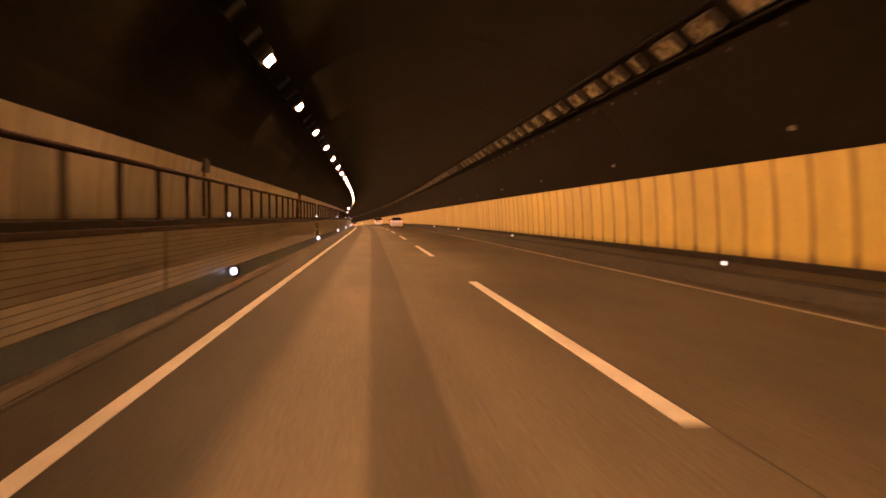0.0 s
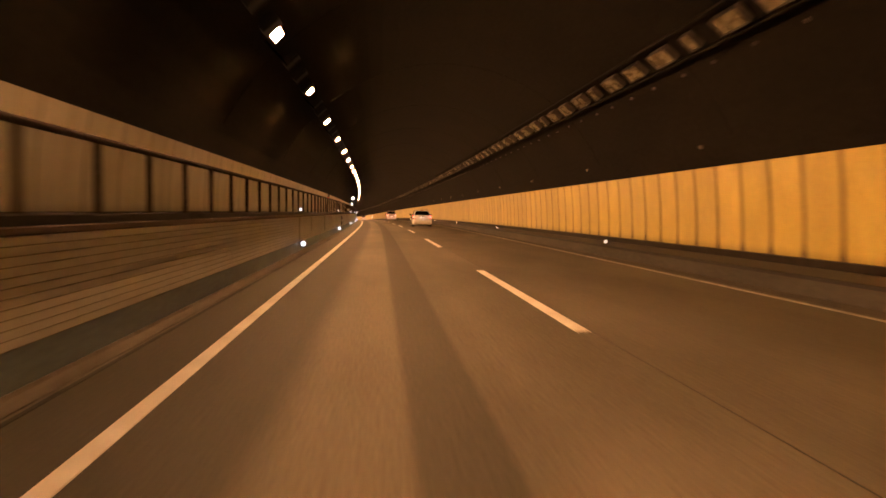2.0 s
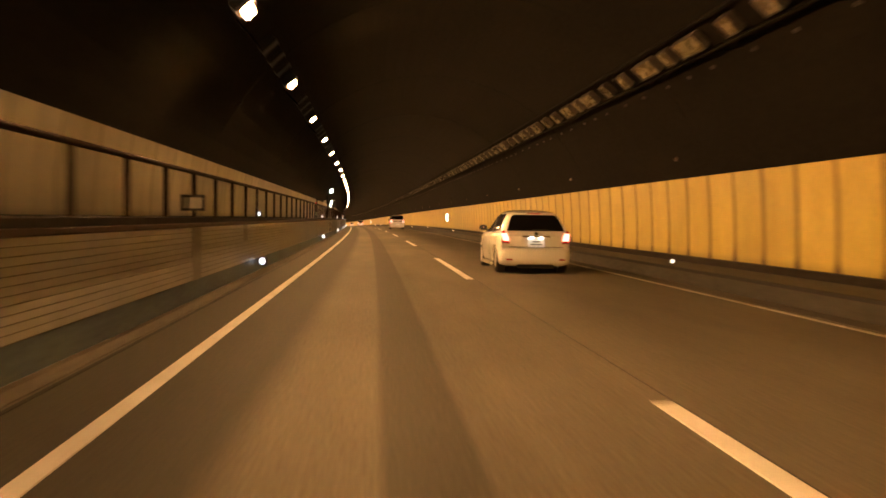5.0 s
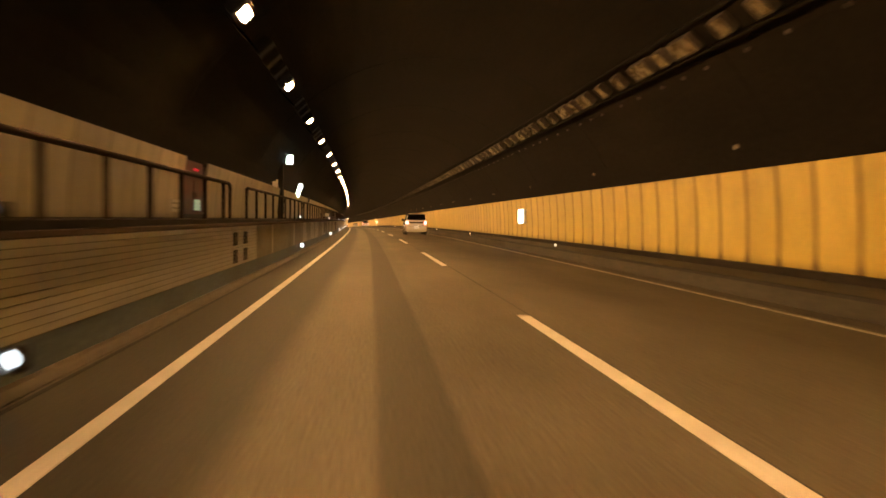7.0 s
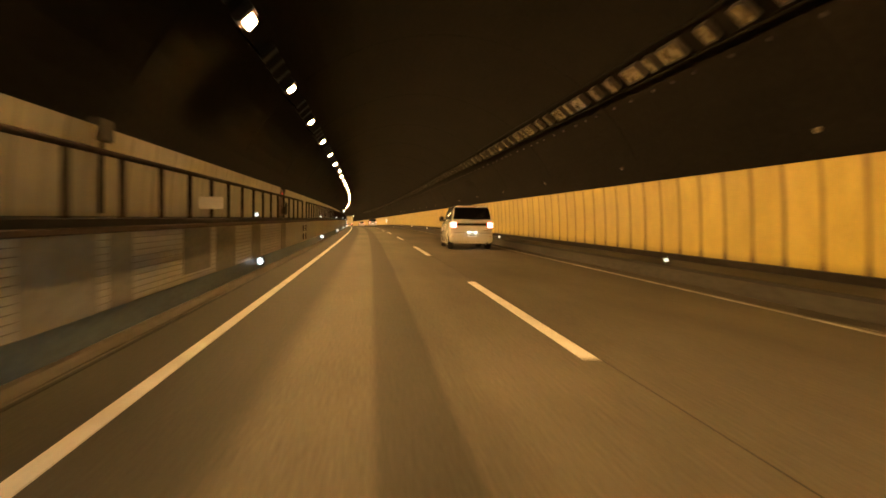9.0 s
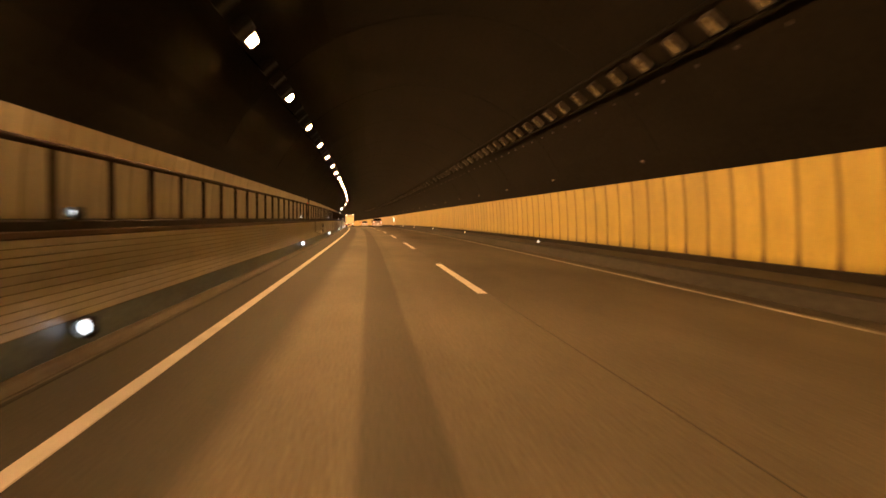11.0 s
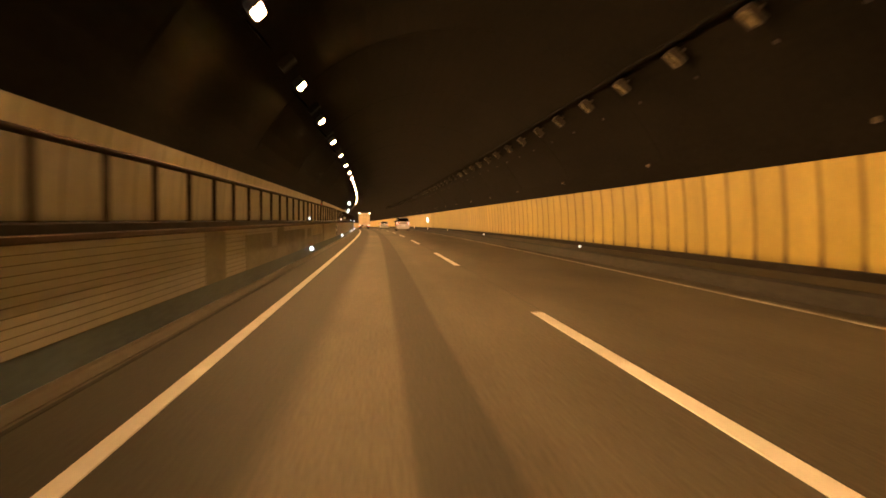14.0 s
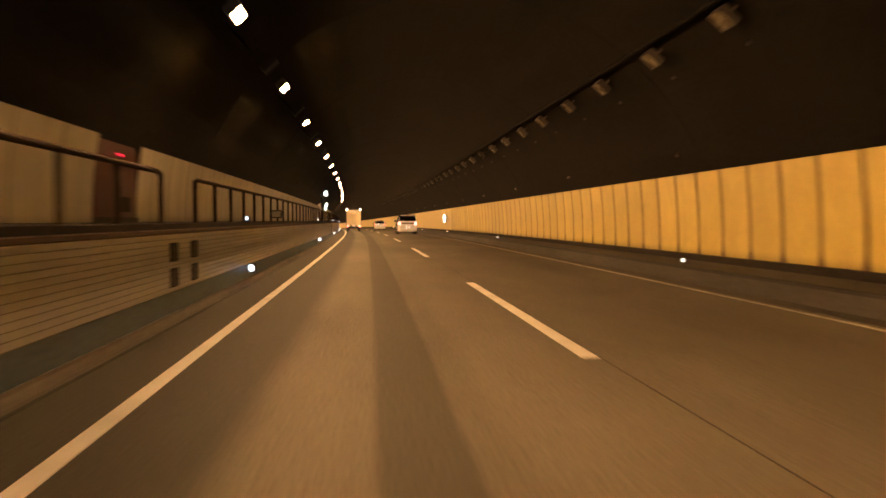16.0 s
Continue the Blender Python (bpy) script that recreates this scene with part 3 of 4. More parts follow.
def valve_opening(s, z):
    c = thing("valve_opening", lay(s, -0.80, z), "square dark valve opening with a steel frame in the tiles", "opening", "valve openings in the kerb wall")
    part("shutter", box_bm((0.012, 0.30, 0.19), (0.004, 0, 0), 0.002), SHUTTER, c)
    bm = bmesh.new()
    for sy in (-1, 1):
        box_bm((0.03, 0.02, 0.23), (0.004, sy * 0.16, 0), 0.003, bm)
        box_bm((0.03, 0.30, 0.02), (0.004, 0, sy * 0.105), 0.003, bm)
    part("frame", bm, DARK_STEEL, c)


for s in HYDRANTS:
    hydrant(s + 0.1, 130 < s < 150)
    for ds in (-0.6, 0.6):
        for z in (0.51, 0.82):
            valve_opening(s + ds, z)
c = thing("wall_hatch", lay(191.3, -1.655, 1.54), "small dark steel hatch in the panel wall", "hatch")
part("frame", box_bm((0.05, 0.62, 0.50), (0, 0, 0), 0.01), DARK_STEEL, c)
part("door", box_bm((0.02, 0.50, 0.38), (0.03, 0, 0), 0.005), DARK_STEEL, c)

# ---- lit signs, phone recess ----


def lit_sign(m, length, height, depth, label):
    c = thing("lit_sign", m, label, "lit sign", "lit signs")
    part("case", box_bm((depth, length + 0.05, height + 0.05), (0, 0, 0), 0.015), PLATE, c)
    part("face", box_bm((0.012, length, height), (depth / 2 + 0.006, 0, 0), 0.003), SIGN_LIT, c, "glowing white face")
    if length > 0.5:
        part("end_face", box_bm((depth - 0.02, 0.012, height - 0.02), (0, -length / 2 - 0.031, 0), 0.003), SIGN_LIT, c, "glowing white end")
    return c


for base in (0.0, 188.0):
    lit_sign(lay(161.9 + base, 8.54, 1.39, 0, 0, 180) @ pose(0, 0, 0), 1.2, 0.62, 0.14, "glowing white sign box flat on the panel wall")
    lit_sign(lay(161.75 + base, -1.53, 2.42, 0, 18, 0), 0.62, 0.60, 0.12, "glowing white sign box leaning on the vault")
    # sign that faces the traffic, on a bracket of the tall column
    c = lit_sign(lay(154.3 + base, -1.27, 3.26, 0, 0, -90), 0.22, 0.30, 0.12, "glowing greenish white sign box on a bracket")
    part("bracket", box_bm((0.05, 0.30, 0.05), (-0.03, -0.28, 0.02), 0.006), DARK_STEEL, c)
    # tall dark column with a phone box on it
    c = thing("phone_column", lay(154.25 + base, -1.58, WALK), "tall dark steel phone column against the wall", "phone column", "phone columns")
    part("column", box_bm((0.18, 0.26, 2.16), (0, 0, 1.08), 0.012), BLACK_PAINT, c)
    part("foot", box_bm((0.26, 0.36, 0.03), (0, 0, 0.015), 0.005), BLACK_PAINT, c)
    part("phone_box", box_bm((0.20, 0.46, 0.95), (0.0, -0.02, 0.62), 0.012), BLACK_PAINT, c)
    part("handle", box_bm((0.03, 0.03, 0.14), (0.11, 0.12, 0.6), 0.006), CHROME, c)
    part("side_plate", box_bm((0.07, 0.02, 0.62), (-0.10, -0.26, 1.05), 0.004), PLATE, c, "pale narrow plate on its side")
    part("flag_plate", box_bm((0.16, 0.015, 0.24), (-0.18, -0.25, 1.18), 0.004), PLATE, c, "pale small flag plate")


def plate(s, n, z, w, h, label):
    c = thing("notice_plate", lay(s, n, z), label, "sign plate", "notice plates")
    part("plate", box_bm((0.015, w, h), (0, 0, 0), 0.003), PLATE, c)
    for k in range(2):
        part("bar", box_bm((0.006, w * 0.7, h * 0.09), (0.010, 0, h * (0.2 - 0.4 * k)), 0.001), SIGN_INK, c, "grey bar of unreadable writing")


for s, z, w, h, face in ((100.1, 1.36, 0.24, 0.14, SIGN_INK), (171.2, 1.40, 0.36, 0.18, PLATE), (300.2, 1.36, 0.24, 0.14, SIGN_INK)):
    c = thing("notice_plate", lay(s, -0.77, z, 0, 0, -90), "long white notice plate on a handrail post" if w > 0.3 else "small pale framed notice plate on a handrail post", "sign plate", "notice plates")
    part("backing", box_bm((0.012, w + (0.0 if w > 0.3 else 0.07), h + (0.0 if w > 0.3 else 0.07)), (-0.012, 0, 0), 0.003), DARK_STEEL, c)
    part("plate", box_bm((0.012, w, h), (0.002, 0, 0), 0.003), face, c)
    part("clamp", box_bm((0.05, 0.08, 0.04), (-0.04, 0, 0), 0.004), DARK_STEEL, c)
plate(138.0, -1.60, 1.38, 0.6, 0.2, "pale notice plate on the cabinet wall")
for s in (17.0, 168.8):
    c = thing("wall_box", lay(s, -1.60, 2.2), "dark junction box on the edge of the panel wall", "junction box", "boxes on the panel wall")
    part("case", box_bm((0.16, 0.5, 0.26), (0, 0, 0), 0.015), DARK_STEEL, c)
    part("conduit", rod_bm((0.0, 0, -0.1), (0.0, 0, -0.98), 0.03), DARK_STEEL, c)

# ---- panel walls: separate panels on a steel frame ----
PITCH = 1.2245


def panel_mesh(inset):
    """A panel gently bowed like the vault, with folded edges; x is the way to the road."""
    bm = bmesh.new()
    w, zs = PITCH / 2 - inset, np.linspace(0, 1, 6)
    grid = []
    for u in zs:
        lean = 0.10 * u * u
        grid.append([bm.verts.new((lean + x, y, u)) for x, y in ((-0.03, -w), (-0.004, -w), (0.0, -w + 0.012), (0.0, w - 0.012), (-0.004, w), (-0.03, w))])
    for r0, r1 in zip(grid, grid[1:]):
        for j in range(5):
            bm.faces.new((r0[j], r0[j + 1], r1[j + 1], r1[j]))
    bm.faces.new(grid[0][::-1])
    bm.faces.new(grid[-1])
    return bm


def panel_wall(name, n, z0, z1, side, first, label, inset, material):
    """side 1: the wall looks to +n."""
    back = structure(sweep(name, [(n - side * 0.14, z0), (n - side * 0.14, z1 - 0.05), (n - side * 0.06, z1 - 0.05), (n - side * 0.06, z0)],
                           RUST, S0, S1, closed=True), label, "wall")
    me = mesh_of(panel_mesh(inset), "panel", material)
    inv = back.matrix_world.inverted()
    holes = [(h - 0.85, h + 1.06) for h in HYDRANTS] if side == 1 else []
    far = bmesh.new()
    for i in range(int((S1 - first) / PITCH)):
        a, b = first + PITCH * i, first + PITCH * (i + 1)
        for h0, h1 in holes:
            if a < h1 and b > h0:
                a, b = (a, h0) if a < h0 else (h1, b)
        if b - a < 0.12:
            continue
        m = lay((a + b) / 2, n, z0, 0, 0, 0 if side == 1 else 180) @ Matrix.Diagonal((1, (b - a) / PITCH, z1 - z0, 1))
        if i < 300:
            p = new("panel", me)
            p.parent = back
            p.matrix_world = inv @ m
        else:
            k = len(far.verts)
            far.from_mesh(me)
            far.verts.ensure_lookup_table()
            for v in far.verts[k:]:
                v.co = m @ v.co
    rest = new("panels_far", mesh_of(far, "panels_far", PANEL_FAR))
    rest.parent = back
    tagged(rest, "far cream wall panels", kind="stuff")


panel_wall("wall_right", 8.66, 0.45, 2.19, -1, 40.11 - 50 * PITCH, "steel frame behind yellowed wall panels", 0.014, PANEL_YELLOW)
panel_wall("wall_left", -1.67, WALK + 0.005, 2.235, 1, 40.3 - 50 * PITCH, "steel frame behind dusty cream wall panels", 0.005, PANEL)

# ---- vehicles ----
CAR_WHITE = surface("white_car_paint", (0.80, 0.80, 0.78), (0.88, 0.88, 0.86), 2, rough=(0.18, 0.28), coat=0.8, grain=5)
VAN_PEARL = surface("pearl_van_paint", (0.74, 0.73, 0.70), (0.84, 0.83, 0.80), 2, rough=(0.18, 0.28), coat=0.8, grain=5)
CAR_GLASS = plain("tinted_car_glass", (0.006, 0.006, 0.007), 0.025)
RUBBER = plain("tyre_rubber", (0.018, 0.018, 0.018), 0.8)
BLACK_TRIM = plain("black_plastic_trim", (0.015, 0.015, 0.015), 0.5)
RIM = plain("alloy_rim", (0.55, 0.55, 0.56), 0.3, 0.9)
TAIL = glow("lit_tail_lamp", (1.0, 0.22, 0.16), 7.0)
TAIL_BRIGHT = glow("bright_tail_lamp", (1.0, 0.28, 0.24), 10.0)
TAIL_OFF = plain("red_lamp_glass", (0.35, 0.02, 0.02), 0.15)
CLEAR = plain("clear_lamp_glass", (0.75, 0.75, 0.75), 0.1)
# plates get a faint glow of their own in place of light on them
GLOWING_PLATE = glow("self_glowing_plate", (0.85, 0.85, 0.80), 0.3)
PLATE_LAMP = glow("number_plate_lamp", (1.0, 0.95, 0.85), 14.0)
PLATE_BAR = plain("worn_plate_ink", (0.16, 0.18, 0.16), 0.6)
HEAD = glow("headlamp_glass", (0.9, 0.92, 1.0), 4.0)
MARKER = glow("white_marker_lamp", (1.0, 0.9, 0.75), 30.0)
BOX_WHITE = surface("truck_box_panel", (0.58, 0.50, 0.30), (0.76, 0.68, 0.44), 1.5, rough=(0.35, 0.55))


def hull(stations, half):
    """A closed shell from stations along y; half(args) gives the half section from the bottom to the top."""
    bm = bmesh.new()
    rings = []
    for y, *a in stations:
        h = half(*a)
        ring = [(x, y, z) for x, z in h] + [(-x, y, z) for x, z in reversed(h) if x > 1e-6]
        rings.append([bm.verts.new(p) for p in ring])
    for r0, r1 in zip(rings, rings[1:]):
        for j in range(len(r0)):
            bm.faces.new((r0[j], r1[j], r1[(j + 1) % len(r0)], r0[(j + 1) % len(r0)]))
    bm.faces.new(rings[0])
    bm.faces.new(rings[-1][::-1])
    bmesh.ops.recalc_face_normals(bm, faces=bm.faces[:])
    return bm


def low_half(w, z0, z1):
    return [(0, z0), (w * 0.82, z0), (w * 0.97, z0 + 0.07), (w, z0 + 0.30), (w * 0.995, z1 - 0.20), (w * 0.965, z1 - 0.05), (w * 0.90, z1), (0, z1 + 0.025)]


def cabin_half(wb, zb, wr, zr):
    k = min(0.08, (zr - zb) * 0.3)
    return [(0, zb), (wb, zb), (wb * 0.99, zb + 0.02), (wb + (wr - wb) * 0.6, zb + (zr - zb) * 0.6), (wr, zr - k), (wr * 0.9, zr - k * 0.2), (0, zr + 0.012)]


def cabin_soft(wb, zb, wr, zr):
    k = min(0.10, (zr - zb) * 0.3)
    h, w = zr - zb, wr - wb
    return [(0, zb), (wb * 0.85, zb), (wb, zb + 0.02), (wb + w * 0.33, zb + h * 0.36), (wb + w * 0.72, zb + h * 0.70), (wr, zr - k),
            (wr * 0.86, zr - k * 0.12), (wr * 0.45, zr + 0.008), (0, zr + 0.012)]


def skin(src, planes, thick=0.006):
    """The part of a surface behind all the planes (point, normal), lifted off it a little and given thickness."""
    bm = src.copy()
    for co, no in planes:
        bmesh.ops.bisect_plane(bm, geom=bm.verts[:] + bm.edges[:] + bm.faces[:], plane_co=co, plane_no=no, clear_outer=True)
    bm.normal_update()
    bmesh.ops.solidify(bm, geom=bm.faces[:], thickness=-thick)
    for f in bm.faces:
        f.smooth = True
    return bm


def softened(bm, levels, cuts=()):
    """The shape rounded by subdivision, with round wheel housings (y, z, radius) cut away."""
    ob = new("tmp", mesh_of(bm, "tmp", BLACK_TRIM, True))
    mod = ob.modifiers.new("round", "SUBSURF")
    mod.levels = mod.render_levels = levels
    tools = []
    for y, z, r, x in cuts:
        t = new("tmp_cut", mesh_of(rod_bm((x - 0.22, y, z), (x + 0.3, y, z), r, 28) if x > 0 else rod_bm((x - 0.3, y, z), (x + 0.22, y, z), r, 28), "tmp_cut", BLACK_TRIM))
        tools.append(t)
        mod = ob.modifiers.new("arch", "BOOLEAN")
        mod.operation, mod.solver, mod.object = "DIFFERENCE", "EXACT", t
    bpy.context.view_layer.update()
    me = bpy.data.meshes.new_from_object(ob.evaluated_get(bpy.context.evaluated_depsgraph_get()))
    for t in tools + [ob]:
        bpy.data.objects.remove(t)
    out = bmesh.new()
    out.from_mesh(me)
    bpy.data.meshes.remove(me)
    for f in out.faces:
        f.smooth = True
    return out


def gaps(parent, shell, places, z0, z1):
    """Dark door gaps on both sides of a car's shell."""
    for sx in (-1, 1):
        for y in places:
            part("door_gap", skin(shell, [((sx * 0.5, 0, 0), (-sx, 0, 0)), ((0, y - 0.006, 0), (0, -1, 0)), ((0, y + 0.006, 0), (0, 1, 0)),
                                          ((0, 0, z0), (0, 0, -1)), ((0, 0, z1), (0, 0, 1))], 0.003), BLACK_TRIM, parent)


def slab(points, thick, bevel=0.0):
    """A plate with these corners, thickened away from its normal."""
    bm = bmesh.new()
    f = bm.faces.new([bm.verts.new(p) for p in points])
    f.normal_update()
    n = f.normal.copy()
    out = bmesh.ops.extrude_face_region(bm, geom=[f])
    for v in out["geom"]:
        if isinstance(v, bmesh.types.BMVert):
            v.co -= n * thick
    bmesh.ops.recalc_face_normals(bm, faces=bm.faces[:])
    if bevel:
        bmesh.ops.bevel(bm, geom=bm.edges[:], offset=bevel, segments=2, affect="EDGES")
    return bm


def lathe(profile, sides=32):
    """(x, r) turned round the x axis."""
    bm = bmesh.new()
    rings = [[bm.verts.new((x, r * math.cos(2 * math.pi * i / sides), r * math.sin(2 * math.pi * i / sides))) for i in range(sides)] for x, r in profile]
    for r0, r1 in zip(rings, rings[1:]):
        for i in range(sides):
            bm.faces.new((r0[i], r0[(i + 1) % sides], r1[(i + 1) % sides], r1[i]))
    bmesh.ops.recalc_face_normals(bm, faces=bm.faces[:])
    return bm


def wheel(parent, x, y, r, width):
    """A wheel with tyre and spoked rim; its outer side looks away from the car's middle."""
    side = 1 if x > 0 else -1
    w, k = width / 2, r * 0.70
    tyre = lathe([(-w * 0.8, k), (-w, r * 0.82), (-w * 0.85, r * 0.97), (-w * 0.5, r), (w * 0.5, r), (w * 0.85, r * 0.97), (w, r * 0.82), (w * 0.8, k)])
    t = part("wheel", tyre, RUBBER, parent, "", True)
    t.location = (x, y, r)
    rim = lathe([(-w * 0.7, k * 0.99), (w * 0.75, k * 0.99), (w * 0.82, k * 0.96), (w * 0.74, k * 0.88), (w * 0.2, k * 0.86)])
    bmesh.ops.create_cone(rim, cap_ends=True, segments=20, radius1=k * 0.22, radius2=k * 0.16, depth=w * 0.5, matrix=Matrix.Translation((w * 0.55, 0, 0)) @ pose(0, 0, 0, 0, 90))
    for i in range(7):
        a = 2 * math.pi * i / 7
        box_bm((0.03, k * 0.86, 0.045), (0, 0, 0), 0.006, rim, pose(0, 0, 0, math.degrees(a)) @ Matrix.Translation((w * 0.55, k * 0.5, 0)))
    q = part("rim", rim, RIM, t)
    if side < 0:
        q.rotation_euler = (0, 0, math.pi)
    d = lathe([(0.0, 0.001), (0.0, k * 0.86)], 24)
    part("brake_disc", d, BLACK_TRIM, t)


def both(build):
    for sx in (-1, 1):
        build(sx)


def hatchback(m):
    c = thing("hatchback", m, "white five-door hatchback with tinted glass in the fast lane", "car")
    r, base, x = 0.305, 2.45, 0.73
    low = [(-0.685, 0.66, 0.36, 0.80), (-0.64, 0.78, 0.19, 0.93), (-0.42, 0.835, 0.15, 0.98), (0.5, 0.845, 0.14, 0.975), (1.6, 0.845, 0.14, 0.965),
           (2.2, 0.84, 0.14, 0.97), (2.62, 0.825, 0.19, 0.92), (3.0, 0.76, 0.21, 0.80), (3.16, 0.62, 0.27, 0.66), (3.2, 0.5, 0.34, 0.56)]
    cuts = [(yy, r, r + 0.045, sx * 0.78) for yy in (0, base) for sx in (-1, 1)]
    lower = softened(hull(low, low_half), 2, cuts)
    gaps(c, lower, (-0.10, 0.83, 1.86), 0.30, 0.96)
    cab = [(-0.67, 0.70, 0.86, 0.70, 0.96), (-0.62, 0.745, 0.86, 0.70, 1.06), (-0.50, 0.765, 0.86, 0.655, 1.24), (-0.38, 0.775, 0.86, 0.605, 1.405), (-0.22, 0.78, 0.86, 0.59, 1.455),
           (0.1, 0.785, 0.86, 0.59, 1.485), (0.6, 0.785, 0.86, 0.59, 1.495), (1.05, 0.785, 0.86, 0.585, 1.47), (1.35, 0.78, 0.86, 0.58, 1.40), (1.9, 0.765, 0.86, 0.63, 1.14),
           (2.25, 0.74, 0.86, 0.69, 0.99), (2.4, 0.70, 0.86, 0.68, 0.93)]
    cabin = softened(hull(cab, cabin_soft), 3)
    side_in = 0.40
    part("rear_window", skin(cabin, [((0, -0.25, 0), (0, 1, 0)), ((0, 0, 1.0), (0, 0, -1)), ((0, 0, 1.375), (0, 0, 1)),
                                     ((0.655, 0, 1.0), (1, 0, 0.38)), ((-0.655, 0, 1.0), (-1, 0, 0.38)),
                                     ((0.47, 0, 1.375), (0.7, 0, 0.7)), ((-0.47, 0, 1.375), (-0.7, 0, 0.7))]), CAR_GLASS, c, "dark tinted rear window")
    part("windscreen", skin(cabin, [((0, 1.36, 0), (0, -1, 0)), ((0, 0, 0.99), (0, 0, -1)), ((0.66, 0, 1.0), (1, 0, 0.38)), ((-0.66, 0, 1.0), (-1, 0, 0.38))]), CAR_GLASS, c)

    def sides(sx):
        frame_ = [((sx * side_in, 0, 0), (-sx, 0, 0)), ((0, 0, 1.0), (0, -0.06, -1)), ((0, 0.4, 1.385), (0, 0.02, 1)),
                  ((0, 2.2, 1.0), (0, 0.45, 0.89)), ((0, -0.26, 1.0), (0, -0.85, 0.40))]
        for name, a, b, mat in (("side_window", -0.5, 0.78, CAR_GLASS), ("door_pillar", 0.78, 0.88, BLACK_TRIM), ("side_window", 0.88, 2.3, CAR_GLASS)):
            part(name, skin(cabin, frame_ + [((0, a, 0), (0, -1, 0)), ((0, b, 0), (0, 1, 0))]), mat, c)
        lamp_glass = part("tail_lamp", slab([(sx * 0.60, -0.70, 0.69), (sx * 0.77, -0.635, 0.69), (sx * 0.785, -0.59, 1.00), (sx * 0.69, -0.655, 1.01)][::sx], 0.09, 0.02), TAIL_OFF, c, "red tail lamp, lit")
        part("bulb", slab([(sx * 0.615, -0.712, 0.77), (sx * 0.775, -0.65, 0.77), (sx * 0.785, -0.61, 0.95), (sx * 0.675, -0.675, 0.95)][::sx], 0.04, 0.012), TAIL, lamp_glass)
        shell = part("wing_mirror", box_bm((0.19, 0.12, 0.14), (sx * 0.875, 1.72, 1.05), 0.03), BLACK_TRIM, c)
        part("stalk", rod_bm((sx * 0.74, 1.75, 0.98), (sx * 0.86, 1.73, 1.02), 0.028), BLACK_TRIM, shell)
        part("mirror_glass", box_bm((0.13, 0.01, 0.085), (sx * 0.875, 1.658, 1.05), 0.003), CAR_GLASS, shell)
        part("side_skirt", box_bm((0.05, 1.70, 0.09), (sx * 0.835, 1.22, 0.18), 0.02), CAR_WHITE, c)
        part("headlamp", slab([(sx * 0.50, 3.17, 0.62), (sx * 0.76, 2.96, 0.66), (sx * 0.76, 2.80, 0.82), (sx * 0.55, 3.08, 0.74)][::-sx], 0.03, 0.008), CLEAR, c, "clear headlamp glass")
        part("door_handle", box_bm((0.03, 0.18, 0.035), (sx * 0.85, 0.42, 0.86), 0.01), CAR_WHITE, c)
        part("door_handle", box_bm((0.03, 0.18, 0.035), (sx * 0.85, 1.42, 0.85), 0.01), CAR_WHITE, c)
        for yy in (0, base):
            wheel(c, sx * x, yy, r, 0.19)
            part("wheel_housing", lathe([(0.10 * -sx, r + 0.04), (0.06 * sx, r + 0.042)], 24), BLACK_TRIM, c).location = (sx * 0.72, yy, r)
    both(sides)
    part("body", lower, CAR_WHITE, c)
    part("cabin", cabin, CAR_WHITE, c)
    part("rear_bumper", softened(hull([(-0.72, 0.62, 0.36, 0.56), (-0.69, 0.76, 0.20, 0.62), (-0.50, 0.85, 0.14, 0.62), (-0.38, 0.855, 0.19, 0.5)],
                                      lambda w, a, b: [(0, a), (w * 0.9, a), (w, a + 0.08), (w * 0.98, b - 0.05), (w * 0.9, b), (0, b)]), 1), CAR_WHITE, c)
    part("tailgate_gap", box_bm((1.24, 0.01, 0.012), (0, -0.715, 0.625), 0.002), BLACK_TRIM, c)
    part("diffuser", box_bm((0.86, 0.08, 0.09), (0, -0.66, 0.17), 0.02), BLACK_TRIM, c)
    part("plate_recess", slab([(-0.28, -0.705, 0.62), (0.28, -0.705, 0.62), (0.345, -0.695, 0.86), (-0.345, -0.695, 0.86)], 0.03, 0.012), CAR_WHITE, c)
    p = part("number_plate", box_bm((0.36, 0.012, 0.17), (0, -0.715, 0.715), 0.004), GLOWING_PLATE, c, "pale number plate with bars and an added glow")
    for k, w in ((0.035, 0.16), (-0.03, 0.27)):
        part("bar", box_bm((w, 0.004, 0.03), (0, -0.7225, 0.715 + k), 0.001), PLATE_BAR, p)
    trim = part("plate_garnish", box_bm((0.64, 0.045, 0.04), (0, -0.712, 0.875), 0.012), CHROME, c, "chrome strip over the plate")
    for sx in (-1, 1):
        part("plate_lamp", box_bm((0.10, 0.03, 0.012), (sx * 0.11, -0.73, 0.851), 0.003), PLATE_LAMP, trim, "small white plate lamp")
    part("rear_wiper", box_bm((0.40, 0.015, 0.02), (0.10, -0.655, 1.03), 0.004), BLACK_TRIM, c)
    part("emblem", softened(box_bm((0.10, 0.012, 0.08), (0, -0.716, 0.935), 0.01), 1), CHROME, c, "small chrome badge")
    part("brake_lamp", box_bm((0.30, 0.02, 0.022), (0, -0.405, 1.415), 0.004), TAIL_OFF, c, "dark red high brake lamp")
    for sx in (-1, 1):
        part("reflector", box_bm((0.14, 0.014, 0.035), (sx * 0.60, -0.706, 0.33), 0.005), TAIL_OFF, c, "small red bumper reflector")
        part("bumper_crease", box_bm((0.012, 0.10, 0.26), (sx * 0.765, -0.665, 0.74), 0.004), BLACK_TRIM, c)
        part("hinge_gap", box_bm((0.42, 0.008, 0.010), (sx * 0.22, -0.395, 1.437), 0.002), BLACK_TRIM, c)
